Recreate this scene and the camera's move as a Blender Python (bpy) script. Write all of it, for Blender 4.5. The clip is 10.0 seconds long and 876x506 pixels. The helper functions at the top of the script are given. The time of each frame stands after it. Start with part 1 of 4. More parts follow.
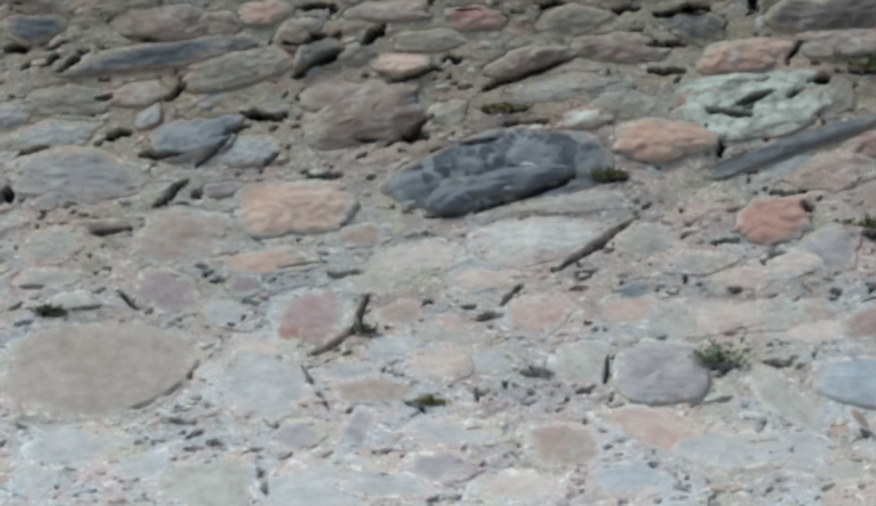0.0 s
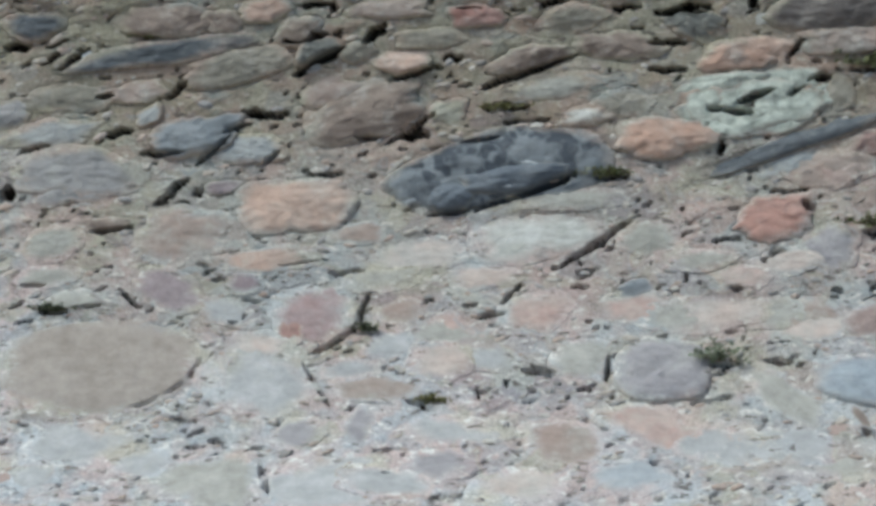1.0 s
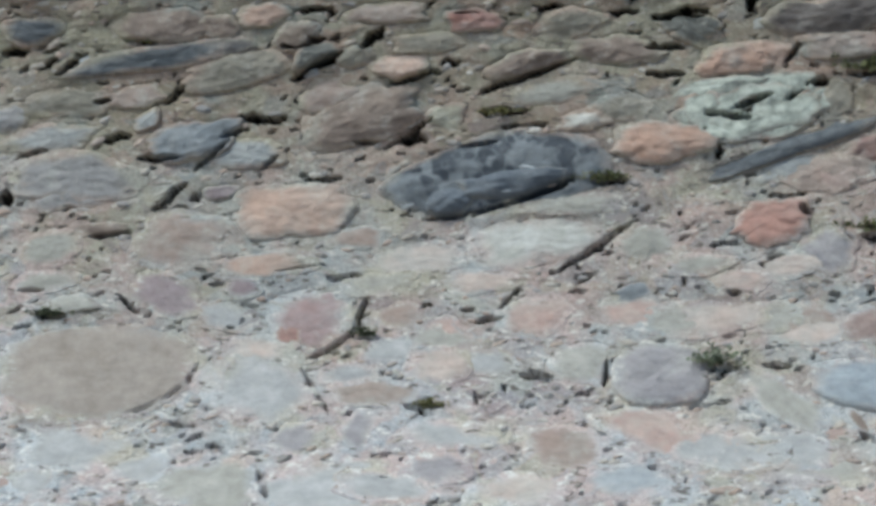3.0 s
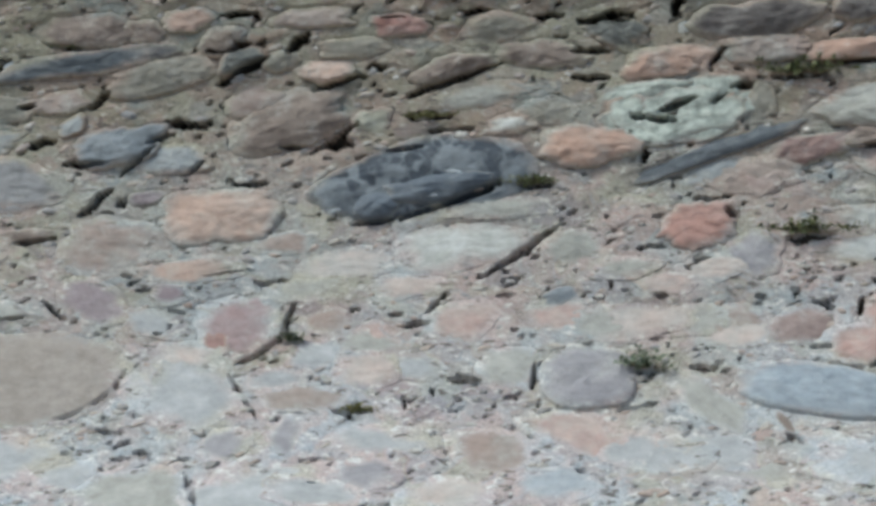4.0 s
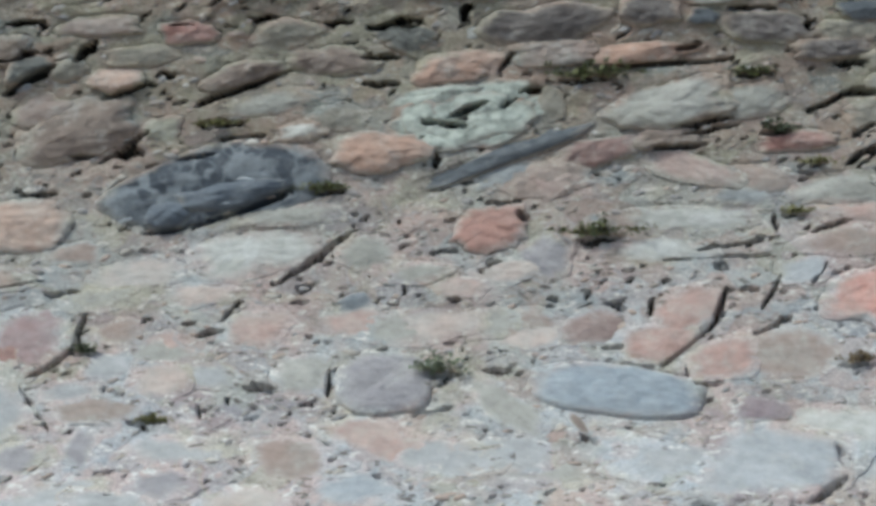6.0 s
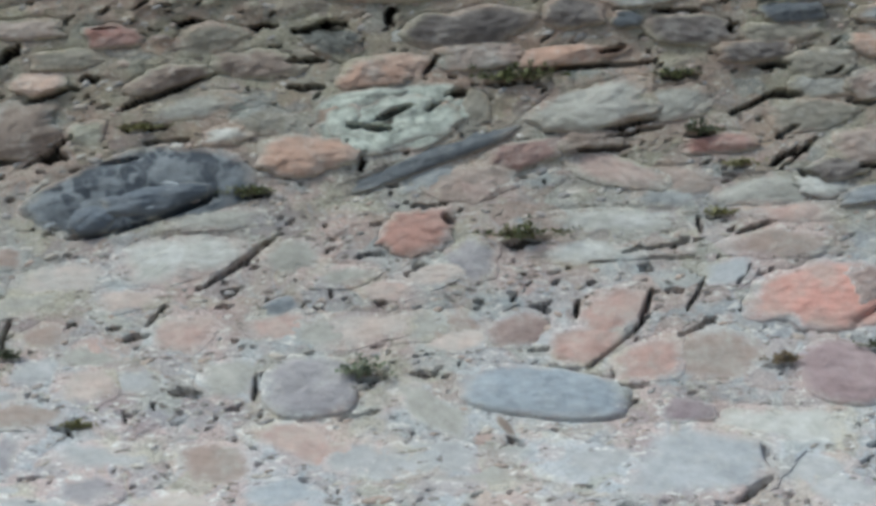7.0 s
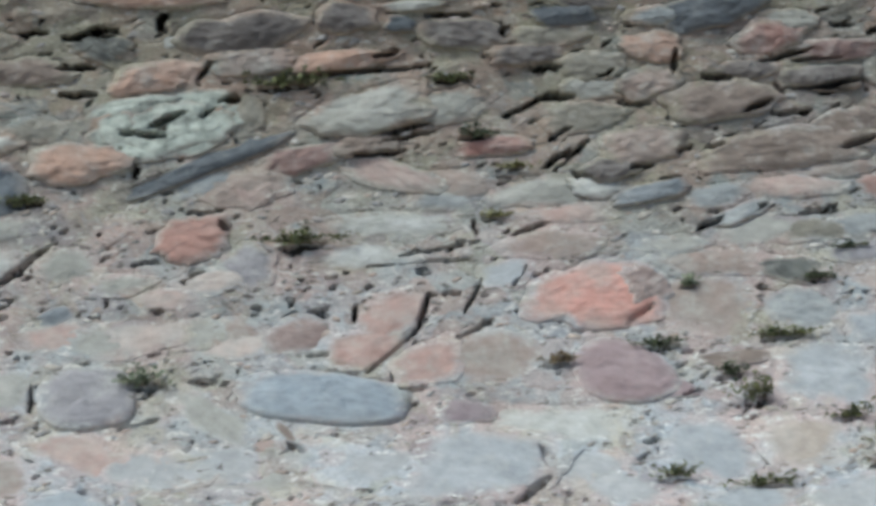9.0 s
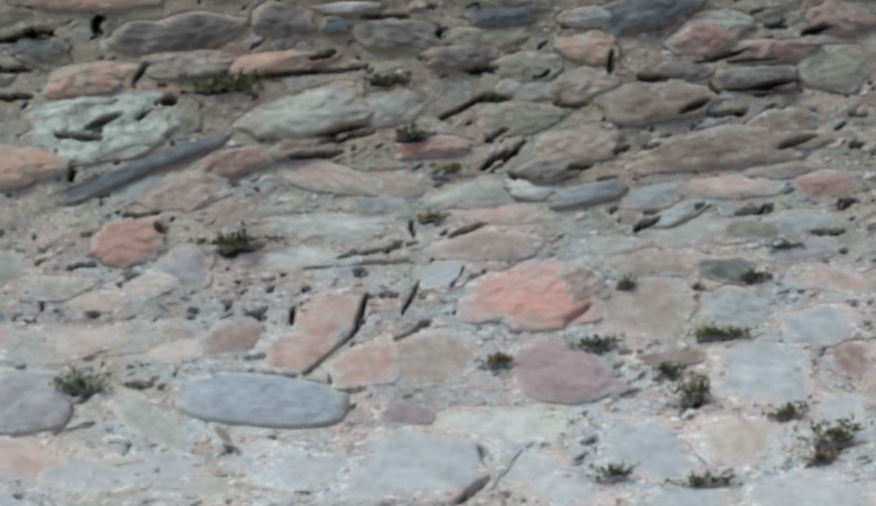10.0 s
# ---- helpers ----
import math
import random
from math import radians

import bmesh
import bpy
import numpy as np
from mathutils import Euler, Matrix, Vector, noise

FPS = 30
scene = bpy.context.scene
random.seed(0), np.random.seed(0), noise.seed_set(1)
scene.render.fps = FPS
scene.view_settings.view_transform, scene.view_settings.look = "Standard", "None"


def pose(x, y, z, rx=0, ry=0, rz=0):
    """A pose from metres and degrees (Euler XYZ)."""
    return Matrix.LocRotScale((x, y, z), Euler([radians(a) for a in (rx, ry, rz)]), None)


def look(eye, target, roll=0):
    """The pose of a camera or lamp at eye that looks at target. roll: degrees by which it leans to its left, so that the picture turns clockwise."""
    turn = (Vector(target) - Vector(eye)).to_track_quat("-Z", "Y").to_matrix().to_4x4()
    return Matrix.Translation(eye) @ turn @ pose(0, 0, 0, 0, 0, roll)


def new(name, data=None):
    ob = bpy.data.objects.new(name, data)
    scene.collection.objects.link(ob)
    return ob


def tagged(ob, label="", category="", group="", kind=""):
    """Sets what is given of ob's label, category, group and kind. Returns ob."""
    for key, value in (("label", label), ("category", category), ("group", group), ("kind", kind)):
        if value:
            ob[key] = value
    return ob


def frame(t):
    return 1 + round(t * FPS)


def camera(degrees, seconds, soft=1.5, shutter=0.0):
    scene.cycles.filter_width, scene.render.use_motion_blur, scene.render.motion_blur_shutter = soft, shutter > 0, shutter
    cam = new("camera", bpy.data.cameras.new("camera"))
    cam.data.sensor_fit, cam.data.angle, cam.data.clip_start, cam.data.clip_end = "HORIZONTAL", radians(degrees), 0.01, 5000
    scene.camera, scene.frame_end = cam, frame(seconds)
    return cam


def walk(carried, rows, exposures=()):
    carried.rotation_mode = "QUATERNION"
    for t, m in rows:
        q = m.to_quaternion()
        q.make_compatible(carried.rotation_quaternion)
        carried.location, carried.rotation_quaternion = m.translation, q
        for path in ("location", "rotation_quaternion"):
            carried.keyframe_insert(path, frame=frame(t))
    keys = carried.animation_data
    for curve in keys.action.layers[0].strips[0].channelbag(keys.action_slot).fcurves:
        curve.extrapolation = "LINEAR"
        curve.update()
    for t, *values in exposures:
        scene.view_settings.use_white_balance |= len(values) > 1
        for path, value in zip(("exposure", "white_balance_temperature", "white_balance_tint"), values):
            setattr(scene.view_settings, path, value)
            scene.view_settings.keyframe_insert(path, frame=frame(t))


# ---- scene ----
# ---- camera: stands on one spot 4.5 m before the wall and pans along it ----
cam = camera(22.17, 10.0, soft=3.7, shutter=0.5)
EYE = (0.0, 0.0, 1.6)
# seconds, yaw, pitch, roll
ROWS = [
    (0.0, 8.326, -9.784, 2.026),
    (0.5, 8.366, -9.806, 2.034),
    (1.0, 8.345, -9.832, 2.047),
    (1.5, 8.344, -9.787, 2.039),
    (2.0, 8.370, -9.791, 2.051),
    (2.2, 8.440, -9.780, 2.060),
    (3.3, 8.033, -9.688, 2.141),
    (3.5, 7.428, -9.693, 2.132),
    (4.0, 6.389, -9.671, 2.120),
    (4.5, 5.555, -9.719, 2.117),
    (5.0, 4.160, -9.747, 2.153),
    (5.5, 2.397, -9.719, 2.130),
    (5.7, 1.800, -9.710, 2.120),
    (6.8, -0.600, -9.690, 2.100),
    (7.0, -0.915, -9.689, 2.098),
    (7.5, -1.832, -9.716, 2.250),
    (8.0, -3.410, -9.761, 2.246),
    (8.5, -5.297, -9.740, 2.182),
    (9.0, -6.711, -9.770, 2.114),
    (9.5, -8.202, -9.726, 2.066),
    (10.0, -8.326, -9.784, 2.026),
]
walk(cam, [(t, pose(*EYE, 90 + pitch, roll, yaw)) for t, yaw, pitch, roll in ROWS], exposures=[(0.0, -0.37, 5790, -3), (4.5, -0.37, 5790, -3), (5.2, -0.29, 5790, -3), (5.7, -0.36, 5790, -3), (8.0, -0.40, 5790, -3), (10.0, -0.42, 5790, -3)])

# ---- light: hazy high sun from the left, blue sky ----
SUN_TO = Vector((-0.42, -0.14, 0.89)).normalized()
world = bpy.data.worlds.new("sky")
scene.world = world
world.use_nodes = True
wn = world.node_tree
sky = wn.nodes.new("ShaderNodeTexSky")
sky.sky_type, sky.sun_disc = "NISHITA", False
sky.sun_elevation = math.asin(SUN_TO.z)
sky.dust_density, sky.air_density = 5.0, 1.0
sky.sun_rotation = math.atan2(SUN_TO.x, SUN_TO.y)
wn.links.new(sky.outputs[0], wn.nodes["Background"].inputs[0])
wn.nodes["Background"].inputs[1].default_value = 0.172
sun_data = bpy.data.lights.new("sun", "SUN")
sun_data.energy, sun_data.angle, sun_data.color = 2.35, radians(9.0), (1.0, 0.97, 0.93)
sun = new("sun", sun_data)
sun.matrix_world = look(SUN_TO * 30, (0, 0, 0))


# ---- materials ----
def nodes_of(name):
    m = bpy.data.materials.new(name)
    m.use_nodes = True
    return m, m.node_tree.nodes, m.node_tree.links, m.node_tree.nodes["Principled BSDF"]


def noise_node(n, l, coords, scale, detail=5.0, rough=0.6):
    t = n.new("ShaderNodeTexNoise")
    t.inputs["Scale"].default_value, t.inputs["Detail"].default_value, t.inputs["Roughness"].default_value = scale, detail, rough
    l.new(coords, t.inputs["Vector"])
    return t.outputs["Fac"]


def ramp(n, l, fac, lo, hi):
    r = n.new("ShaderNodeMapRange")
    r.inputs["From Min"].default_value, r.inputs["From Max"].default_value = lo, hi
    l.new(fac, r.inputs["Value"])
    return r.outputs["Result"]


def mix(n, l, fac, a, b, mode="MIX"):
    m = n.new("ShaderNodeMix")
    m.data_type, m.blend_type = "RGBA", mode
    for key, v in ((0, fac), (6, a), (7, b)):
        if isinstance(v, bpy.types.NodeSocket):
            l.new(v, m.inputs[key])
        else:
            m.inputs[key].default_value = v if key == 0 else (*v, 1)
    return m.outputs[2]


def relief(n, l, bsdf, height, strength, distance):
    b = n.new("ShaderNodeBump")
    b.inputs["Strength"].default_value, b.inputs["Distance"].default_value = strength, distance
    l.new(height, b.inputs["Height"])
    l.new(b.outputs[0], bsdf.inputs["Normal"])


def mapped(n, l, p, scale, turn=0.0):
    """Coordinates stretched along the courses and turned by some degrees."""
    m = n.new("ShaderNodeMapping")
    m.inputs["Rotation"].default_value = (0, radians(turn), 0)
    m.inputs["Scale"].default_value = scale
    l.new(p, m.inputs["Vector"])
    return m.outputs[0]


def times(n, l, value, k):
    m = n.new("ShaderNodeMath")
    m.operation = "MULTIPLY"
    m.inputs[1].default_value = k
    l.new(value, m.inputs[0])
    return m.outputs[0]


def mortar_group():
    """Colour and relief of the old lime mortar at a place of the wall."""
    g = bpy.data.node_groups.new("lime_mortar_face", "ShaderNodeTree")
    g.interface.new_socket("Colour", in_out="OUTPUT", socket_type="NodeSocketColor")
    g.interface.new_socket("Relief", in_out="OUTPUT", socket_type="NodeSocketFloat")
    n, l = g.nodes, g.links
    p = n.new("ShaderNodeNewGeometry").outputs["Position"]
    patch = noise_node(n, l, p, 2.2, 5, 0.6)
    tone = noise_node(n, l, p, 4.6, 5, 0.6)
    tint = noise_node(n, l, mapped(n, l, p, (0.8, 1, 1.2)), 7.5, 4, 0.6)
    lump = noise_node(n, l, p, 28.0, 8, 0.75)
    sand = noise_node(n, l, p, 140.0, 3, 0.7)
    # browner, darker mortar in the upper courses, paler and cooler below, with a ragged boundary
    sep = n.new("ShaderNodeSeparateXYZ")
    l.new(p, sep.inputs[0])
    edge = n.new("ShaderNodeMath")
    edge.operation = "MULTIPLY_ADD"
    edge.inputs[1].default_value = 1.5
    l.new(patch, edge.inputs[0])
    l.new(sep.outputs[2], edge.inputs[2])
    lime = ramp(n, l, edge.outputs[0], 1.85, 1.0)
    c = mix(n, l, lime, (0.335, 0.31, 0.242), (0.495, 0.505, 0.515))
    # mortar darkens towards the east end, most in the upper courses
    east_dark = n.new("ShaderNodeMath")
    east_dark.operation = "MULTIPLY_ADD"
    east_dark.inputs[1].default_value = 1.2
    l.new(tone, east_dark.inputs[0])
    l.new(sep.outputs[0], east_dark.inputs[2])
    c = mix(n, l, times(n, l, ramp(n, l, east_dark.outputs[0], 1.35, 2.0), 0.65), c, mix(n, l, lime, (0.18, 0.158, 0.125), (0.44, 0.44, 0.44)))
    rosy = mix(n, l, lime, (0.35, 0.275, 0.225), (0.545, 0.445, 0.42))
    c = mix(n, l, ramp(n, l, tone, 0.44, 0.57), c, rosy)
    sandy = mix(n, l, lime, (0.35, 0.32, 0.24), (0.525, 0.487, 0.41))
    c = mix(n, l, ramp(n, l, tint, 0.53, 0.66), c, sandy)
    cold = mix(n, l, lime, (0.275, 0.282, 0.255), (0.41, 0.435, 0.46))
    c = mix(n, l, ramp(n, l, tint, 0.45, 0.33), c, cold)
    warp = n.new("ShaderNodeTexNoise")
    warp.inputs["Scale"].default_value = 9.0
    l.new(p, warp.inputs["Vector"])
    bend = n.new("ShaderNodeVectorMath")
    bend.operation = "MULTIPLY_ADD"
    bend.inputs[1].default_value = (0.16, 0.16, 0.16)
    l.new(warp.outputs["Color"], bend.inputs[0])
    l.new(p, bend.inputs[2])
    cell = n.new("ShaderNodeTexVoronoi")
    cell.feature = "SMOOTH_F1"
    cell.inputs["Scale"].default_value = 15.0
    cell.inputs["Smoothness"].default_value = 0.35
    l.new(mapped(n, l, bend.outputs[0], (0.6, 1.0, 1.25), 12), cell.inputs["Vector"])
    pick = n.new("ShaderNodeSeparateColor")
    l.new(cell.outputs["Color"], pick.inputs[0])
    hue = n.new("ShaderNodeValToRGB")
    e = hue.color_ramp.elements
    e[0].position, e[0].color = 0.0, (0.52, 0.50, 0.48, 1)
    e[1].position, e[1].color = 0.9, (0.29, 0.25, 0.26, 1)
    for pos, col in ((0.22, (0.50, 0.36, 0.31, 1)), (0.42, (0.39, 0.42, 0.45, 1)), (0.58, (0.44, 0.33, 0.30, 1)), (0.72, (0.41, 0.40, 0.31, 1))):
        e.new(pos).color = col
    l.new(pick.outputs[0], hue.inputs[0])
    hue_c = mix(n, l, lime, mix(n, l, 1.0, hue.outputs[0], (0.74, 0.69, 0.62), "MULTIPLY"), hue.outputs[0])
    c = mix(n, l, times(n, l, ramp(n, l, pick.outputs[1], 0.40, 0.60), 0.55), c, hue_c)
    c = mix(n, l, times(n, l, ramp(n, l, lump, 0.54, 0.68), 0.6), c, (0.17, 0.15, 0.13))
    chip = mix(n, l, lime, (0.46, 0.41, 0.34), (0.70, 0.68, 0.64))
    c = mix(n, l, times(n, l, ramp(n, l, lump, 0.44, 0.32), 0.6), c, chip)
    # flakes of fresh lime, and dark ticks painting small pits' shade, drawn out along the courses
    flake = noise_node(n, l, mapped(n, l, p, (0.5, 0.8, 1.2), 16), 70.0, 3, 0.55)
    c = mix(n, l, times(n, l, ramp(n, l, flake, 0.585, 0.635), 0.85), c, chip)
    pit_shade = noise_node(n, l, mapped(n, l, p, (0.4, 0.8, 1.2), 20), 66.0, 3, 0.55)
    c = mix(n, l, times(n, l, ramp(n, l, pit_shade, 0.62, 0.66), 0.85), c, (0.13, 0.11, 0.095))
    grain = n.new("ShaderNodeMapRange")
    grain.inputs["From Min"].default_value, grain.inputs["From Max"].default_value = 0.3, 0.7
    grain.inputs["To Min"].default_value, grain.inputs["To Max"].default_value = 0.75, 1.21
    l.new(sand, grain.inputs["Value"])
    hsv = n.new("ShaderNodeHueSaturation")
    l.new(c, hsv.inputs["Color"])
    l.new(grain.outputs[0], hsv.inputs["Value"])
    add = n.new("ShaderNodeMath")
    add.operation = "ADD"
    l.new(lump, add.inputs[0])
    l.new(sand, add.inputs[1])
    o = n.new("NodeGroupOutput")
    l.new(hsv.outputs[0], o.inputs[0])
    l.new(add.outputs[0], o.inputs[1])
    return g


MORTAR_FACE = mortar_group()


def mortar_material():
    """Old lime mortar: cream, grey and earthy patches, sand grains, chips and pits."""
    m, n, l, bsdf = nodes_of("lime_mortar")
    g = n.new("ShaderNodeGroup")
    g.node_tree = MORTAR_FACE
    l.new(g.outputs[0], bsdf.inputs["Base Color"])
    bsdf.inputs["Roughness"].default_value = 0.95
    bsdf.inputs["Specular IOR Level"].default_value = 0.15
    relief(n, l, bsdf, g.outputs[1], 0.7, 0.010)
    return m


def stone_material(name, a, b, blotch=9.0, lo=0.4, hi=0.62, crust=0.4, crust_colour=(0.5, 0.48, 0.44), limed=0.97, clasts=0.0):
    """Weathered field stone: two tones in blotches, fine grain, and smears of lime on it."""
    m, n, l, bsdf = nodes_of(name)
    tc = n.new("ShaderNodeTexCoord")
    info = n.new("ShaderNodeObjectInfo")
    move = n.new("ShaderNodeVectorMath")
    move.operation = "MULTIPLY_ADD"
    comb = n.new("ShaderNodeCombineXYZ")
    l.new(info.outputs["Random"], comb.inputs[0])
    l.new(info.outputs["Random"], comb.inputs[1])
    move.inputs[1].default_value = (17.0, 31.0, 0.0)
    l.new(comb.outputs[0], move.inputs[0])
    l.new(tc.outputs["Object"], move.inputs[2])
    p = move.outputs[0]
    big = noise_node(n, l, p, blotch, 6, 0.65)
    fine = noise_node(n, l, p, 110.0, 4, 0.7)
    smear = noise_node(n, l, p, 16.0, 8, 0.75)
    c = mix(n, l, ramp(n, l, big, lo, hi), a, b)
    if clasts:
        bent = n.new("ShaderNodeVectorMath")
        bent.operation = "MULTIPLY_ADD"
        bent.inputs[1].default_value = (0.13, 0.13, 0.13)
        wob_n = n.new("ShaderNodeTexNoise")
        wob_n.inputs["Scale"].default_value = 14.0
        l.new(p, wob_n.inputs["Vector"])
        l.new(wob_n.outputs["Color"], bent.inputs[0])
        l.new(p, bent.inputs[2])
        v = n.new("ShaderNodeTexVoronoi")
        v.inputs["Scale"].default_value = clasts
        l.new(bent.outputs[0], v.inputs["Vector"])
        c = mix(n, l, ramp(n, l, v.outputs["Distance"], 0.42, 0.6), a, c)
    grain = n.new("ShaderNodeMapRange")
    grain.inputs["From Min"].default_value, grain.inputs["From Max"].default_value = 0.3, 0.7
    grain.inputs["To Min"].default_value, grain.inputs["To Max"].default_value = 0.80, 1.18
    l.new(noise_node(n, l, mapped(n, l, p, (0.7, 1, 1.2), 10), 32.0, 6, 0.7), grain.inputs["Value"])
    hsv = n.new("ShaderNodeHueSaturation")
    l.new(c, hsv.inputs["Color"])
    l.new(grain.outputs[0], hsv.inputs["Value"])
    cr = n.new("ShaderNodeMath")
    cr.operation = "MULTIPLY"
    cr.inputs[1].default_value = crust
    l.new(ramp(n, l, smear, 0.52, 0.66), cr.inputs[0])
    c = mix(n, l, cr.outputs[0], hsv.outputs[0], crust_colour)
    rim = n.new("ShaderNodeAttribute")
    rim.attribute_name = "lime"
    place = n.new("ShaderNodeNewGeometry").outputs["Position"]
    ragged = noise_node(n, l, mapped(n, l, place, (0.75, 1, 1.2), 14), 24.0, 7, 0.7)
    over = n.new("ShaderNodeMath")
    over.operation = "MULTIPLY_ADD"
    over.inputs[1].default_value = 1.1
    l.new(ragged, over.inputs[0])
    l.new(rim.outputs["Fac"], over.inputs[2])
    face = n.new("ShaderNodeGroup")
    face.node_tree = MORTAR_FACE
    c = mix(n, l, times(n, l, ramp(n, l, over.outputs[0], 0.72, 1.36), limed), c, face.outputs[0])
    l.new(c, bsdf.inputs["Base Color"])
    bsdf.inputs["Roughness"].default_value = 0.85
    bsdf.inputs["Specular IOR Level"].default_value = 0.25
    add = n.new("ShaderNodeMath")
    add.operation = "ADD"
    l.new(smear, add.inputs[0])
    l.new(fine, add.inputs[1])
    relief(n, l, bsdf, add.outputs[0], 0.45, 0.007)
    return m


def pebble_material():
    m, n, l, bsdf = nodes_of("pebble_grit")
    island = n.new("ShaderNodeNewGeometry").outputs["Random Per Island"]
    cr = n.new("ShaderNodeValToRGB")
    e = cr.color_ramp.elements
    e[0].position, e[0].color = 0.0, (0.60, 0.57, 0.53, 1)
    e[1].position, e[1].color = 1.0, (0.13, 0.12, 0.12, 1)
    for pos, col in ((0.3, (0.42, 0.38, 0.33, 1)), (0.55, (0.42, 0.28, 0.22, 1)), (0.75, (0.27, 0.27, 0.29, 1))):
        e.new(pos).color = col
    l.new(island, cr.inputs[0])
    p = n.new("ShaderNodeTexCoord").outputs["Object"]
    c = mix(n, l, 0.35, cr.outputs[0], (0.4, 0.37, 0.33))
    f = noise_node(n, l, p, 90.0)
    c2 = mix(n, l, ramp(n, l, f, 0.45, 0.7), c, (0.3, 0.26, 0.22))
    l.new(c2, bsdf.inputs["Base Color"])
    bsdf.inputs["Roughness"].default_value = 0.9
    relief(n, l, bsdf, f, 0.5, 0.004)
    return m


def leaf_material(name, a, b):
    m, n, l, bsdf = nodes_of(name)
    island = n.new("ShaderNodeNewGeometry").outputs["Random Per Island"]
    c = mix(n, l, island, a, b)
    l.new(c, bsdf.inputs["Base Color"])
    bsdf.inputs["Roughness"].default_value = 0.6
    return m


def earth_material(a, b, d, name):
    m, n, l, bsdf = nodes_of(name)
    p = n.new("ShaderNodeTexCoord").outputs["Object"]
    f, g = noise_node(n, l, p, 0.8, 8), noise_node(n, l, p, 30.0, 6)
    c = mix(n, l, ramp(n, l, f, 0.4, 0.6), a, b)
    c = mix(n, l, ramp(n, l, g, 0.5, 0.65), c, d)
    l.new(c, bsdf.inputs["Base Color"])
    bsdf.inputs["Roughness"].default_value = 0.95
    relief(n, l, bsdf, g, 0.6, 0.02)
    return m


MORTAR, GRIT, EARTH = mortar_material(), pebble_material(), earth_material((0.26, 0.21, 0.16), (0.34, 0.30, 0.24), (0.2, 0.17, 0.13), "dry_earth")
# near-black earth colour: paints shade, along with soil, into the carved crevices
CREVICE_SHADE = earth_material((0.045, 0.035, 0.026), (0.07, 0.055, 0.04), (0.03, 0.025, 0.02), "crevice_shade")
BUFF = (stone_material("buff_sandstone", (0.315, 0.27, 0.233), (0.365, 0.318, 0.28), 5, crust=0.12, limed=0.82), "smooth buff sandstone boulder set in lime mortar")
BUFF2 = (stone_material("pale_buff_sandstone", (0.42, 0.35, 0.29), (0.46, 0.40, 0.35), 5, crust=0.2), "pale buff sandstone cobble set in lime mortar")
ASH = (stone_material("ash_limestone", (0.385, 0.38, 0.375), (0.455, 0.45, 0.445), 6), "pale ash-grey stone flush with the mortar")
ASHBLUE = (stone_material("blue_ash_limestone", (0.355, 0.365, 0.375), (0.43, 0.435, 0.44), 6), "pale bluish-grey stone flush with the mortar")
SAGE = (stone_material("sage_sandstone", (0.335, 0.322, 0.285), (0.41, 0.393, 0.355), 6), "greenish-grey weathered sandstone in the wall")
PALE = (stone_material("pale_quartzite", (0.45, 0.44, 0.40), (0.56, 0.55, 0.52), 12), "whitish flaky quartzite slab in the wall")
SALMON = (stone_material("salmon_sandstone", (0.46, 0.33, 0.265), (0.43, 0.35, 0.30), 7), "salmon-pink sandstone block with lime smears")
ORANGE = (stone_material("orange_sandstone", (0.43, 0.285, 0.22), (0.39, 0.30, 0.25), 8), "orange weathered sandstone block in the wall")
RED = (stone_material("red_sandstone", (0.39, 0.23, 0.19), (0.38, 0.265, 0.228), 8, crust=0.12, limed=0.88), "brick-red sandstone lump in the wall")
RED2 = (stone_material("coral_sandstone", (0.56, 0.305, 0.255), (0.47, 0.33, 0.285), 8, crust=0.15, limed=0.86), "coral-red sandstone boulder, rough and proud")
DULLRED = (stone_material("dull_red_stone", (0.323, 0.18, 0.152), (0.342, 0.247, 0.218), 9), "dull red-brown weathered stone in the wall")
ROSE = (stone_material("rose_sandstone", (0.443, 0.315, 0.273), (0.449, 0.372, 0.33), 7, crust=0.35), "faded rose sandstone flush with the mortar")
PALEROSE = (stone_material("pale_rose_stone", (0.50, 0.41, 0.36), (0.50, 0.46, 0.42), 7, crust=0.4), "pale pinkish stone under lime mortar smears")
ROSEGREY = (stone_material("rose_grey_stone", (0.338, 0.263, 0.226), (0.357, 0.31, 0.273), 8), "pinkish-grey weathered stone in the wall")
MAUVE = (stone_material("mauve_stone", (0.25, 0.20, 0.21), (0.31, 0.26, 0.26), 9), "small dark mauve stone in the wall")
MAUVEGREY = (stone_material("mauve_grey_stone", (0.30, 0.28, 0.29), (0.35, 0.33, 0.33), 6), "smooth mauve-grey rounded cobble in the wall")
DUSKGREY = (stone_material("dusky_grey_stone", (0.265, 0.255, 0.252), (0.32, 0.305, 0.30), 7), "dusky grey weathered boulder bedded in mortar")
MAROON = (stone_material("maroon_stone", (0.22, 0.141, 0.123), (0.273, 0.194, 0.176), 9, limed=0.89), "maroon-brown stone with a shadowed edge")
MAROON2 = (stone_material("plum_stone", (0.31, 0.23, 0.23), (0.36, 0.28, 0.28), 7, crust=0.12, limed=0.82), "plum-coloured rounded boulder in the wall")
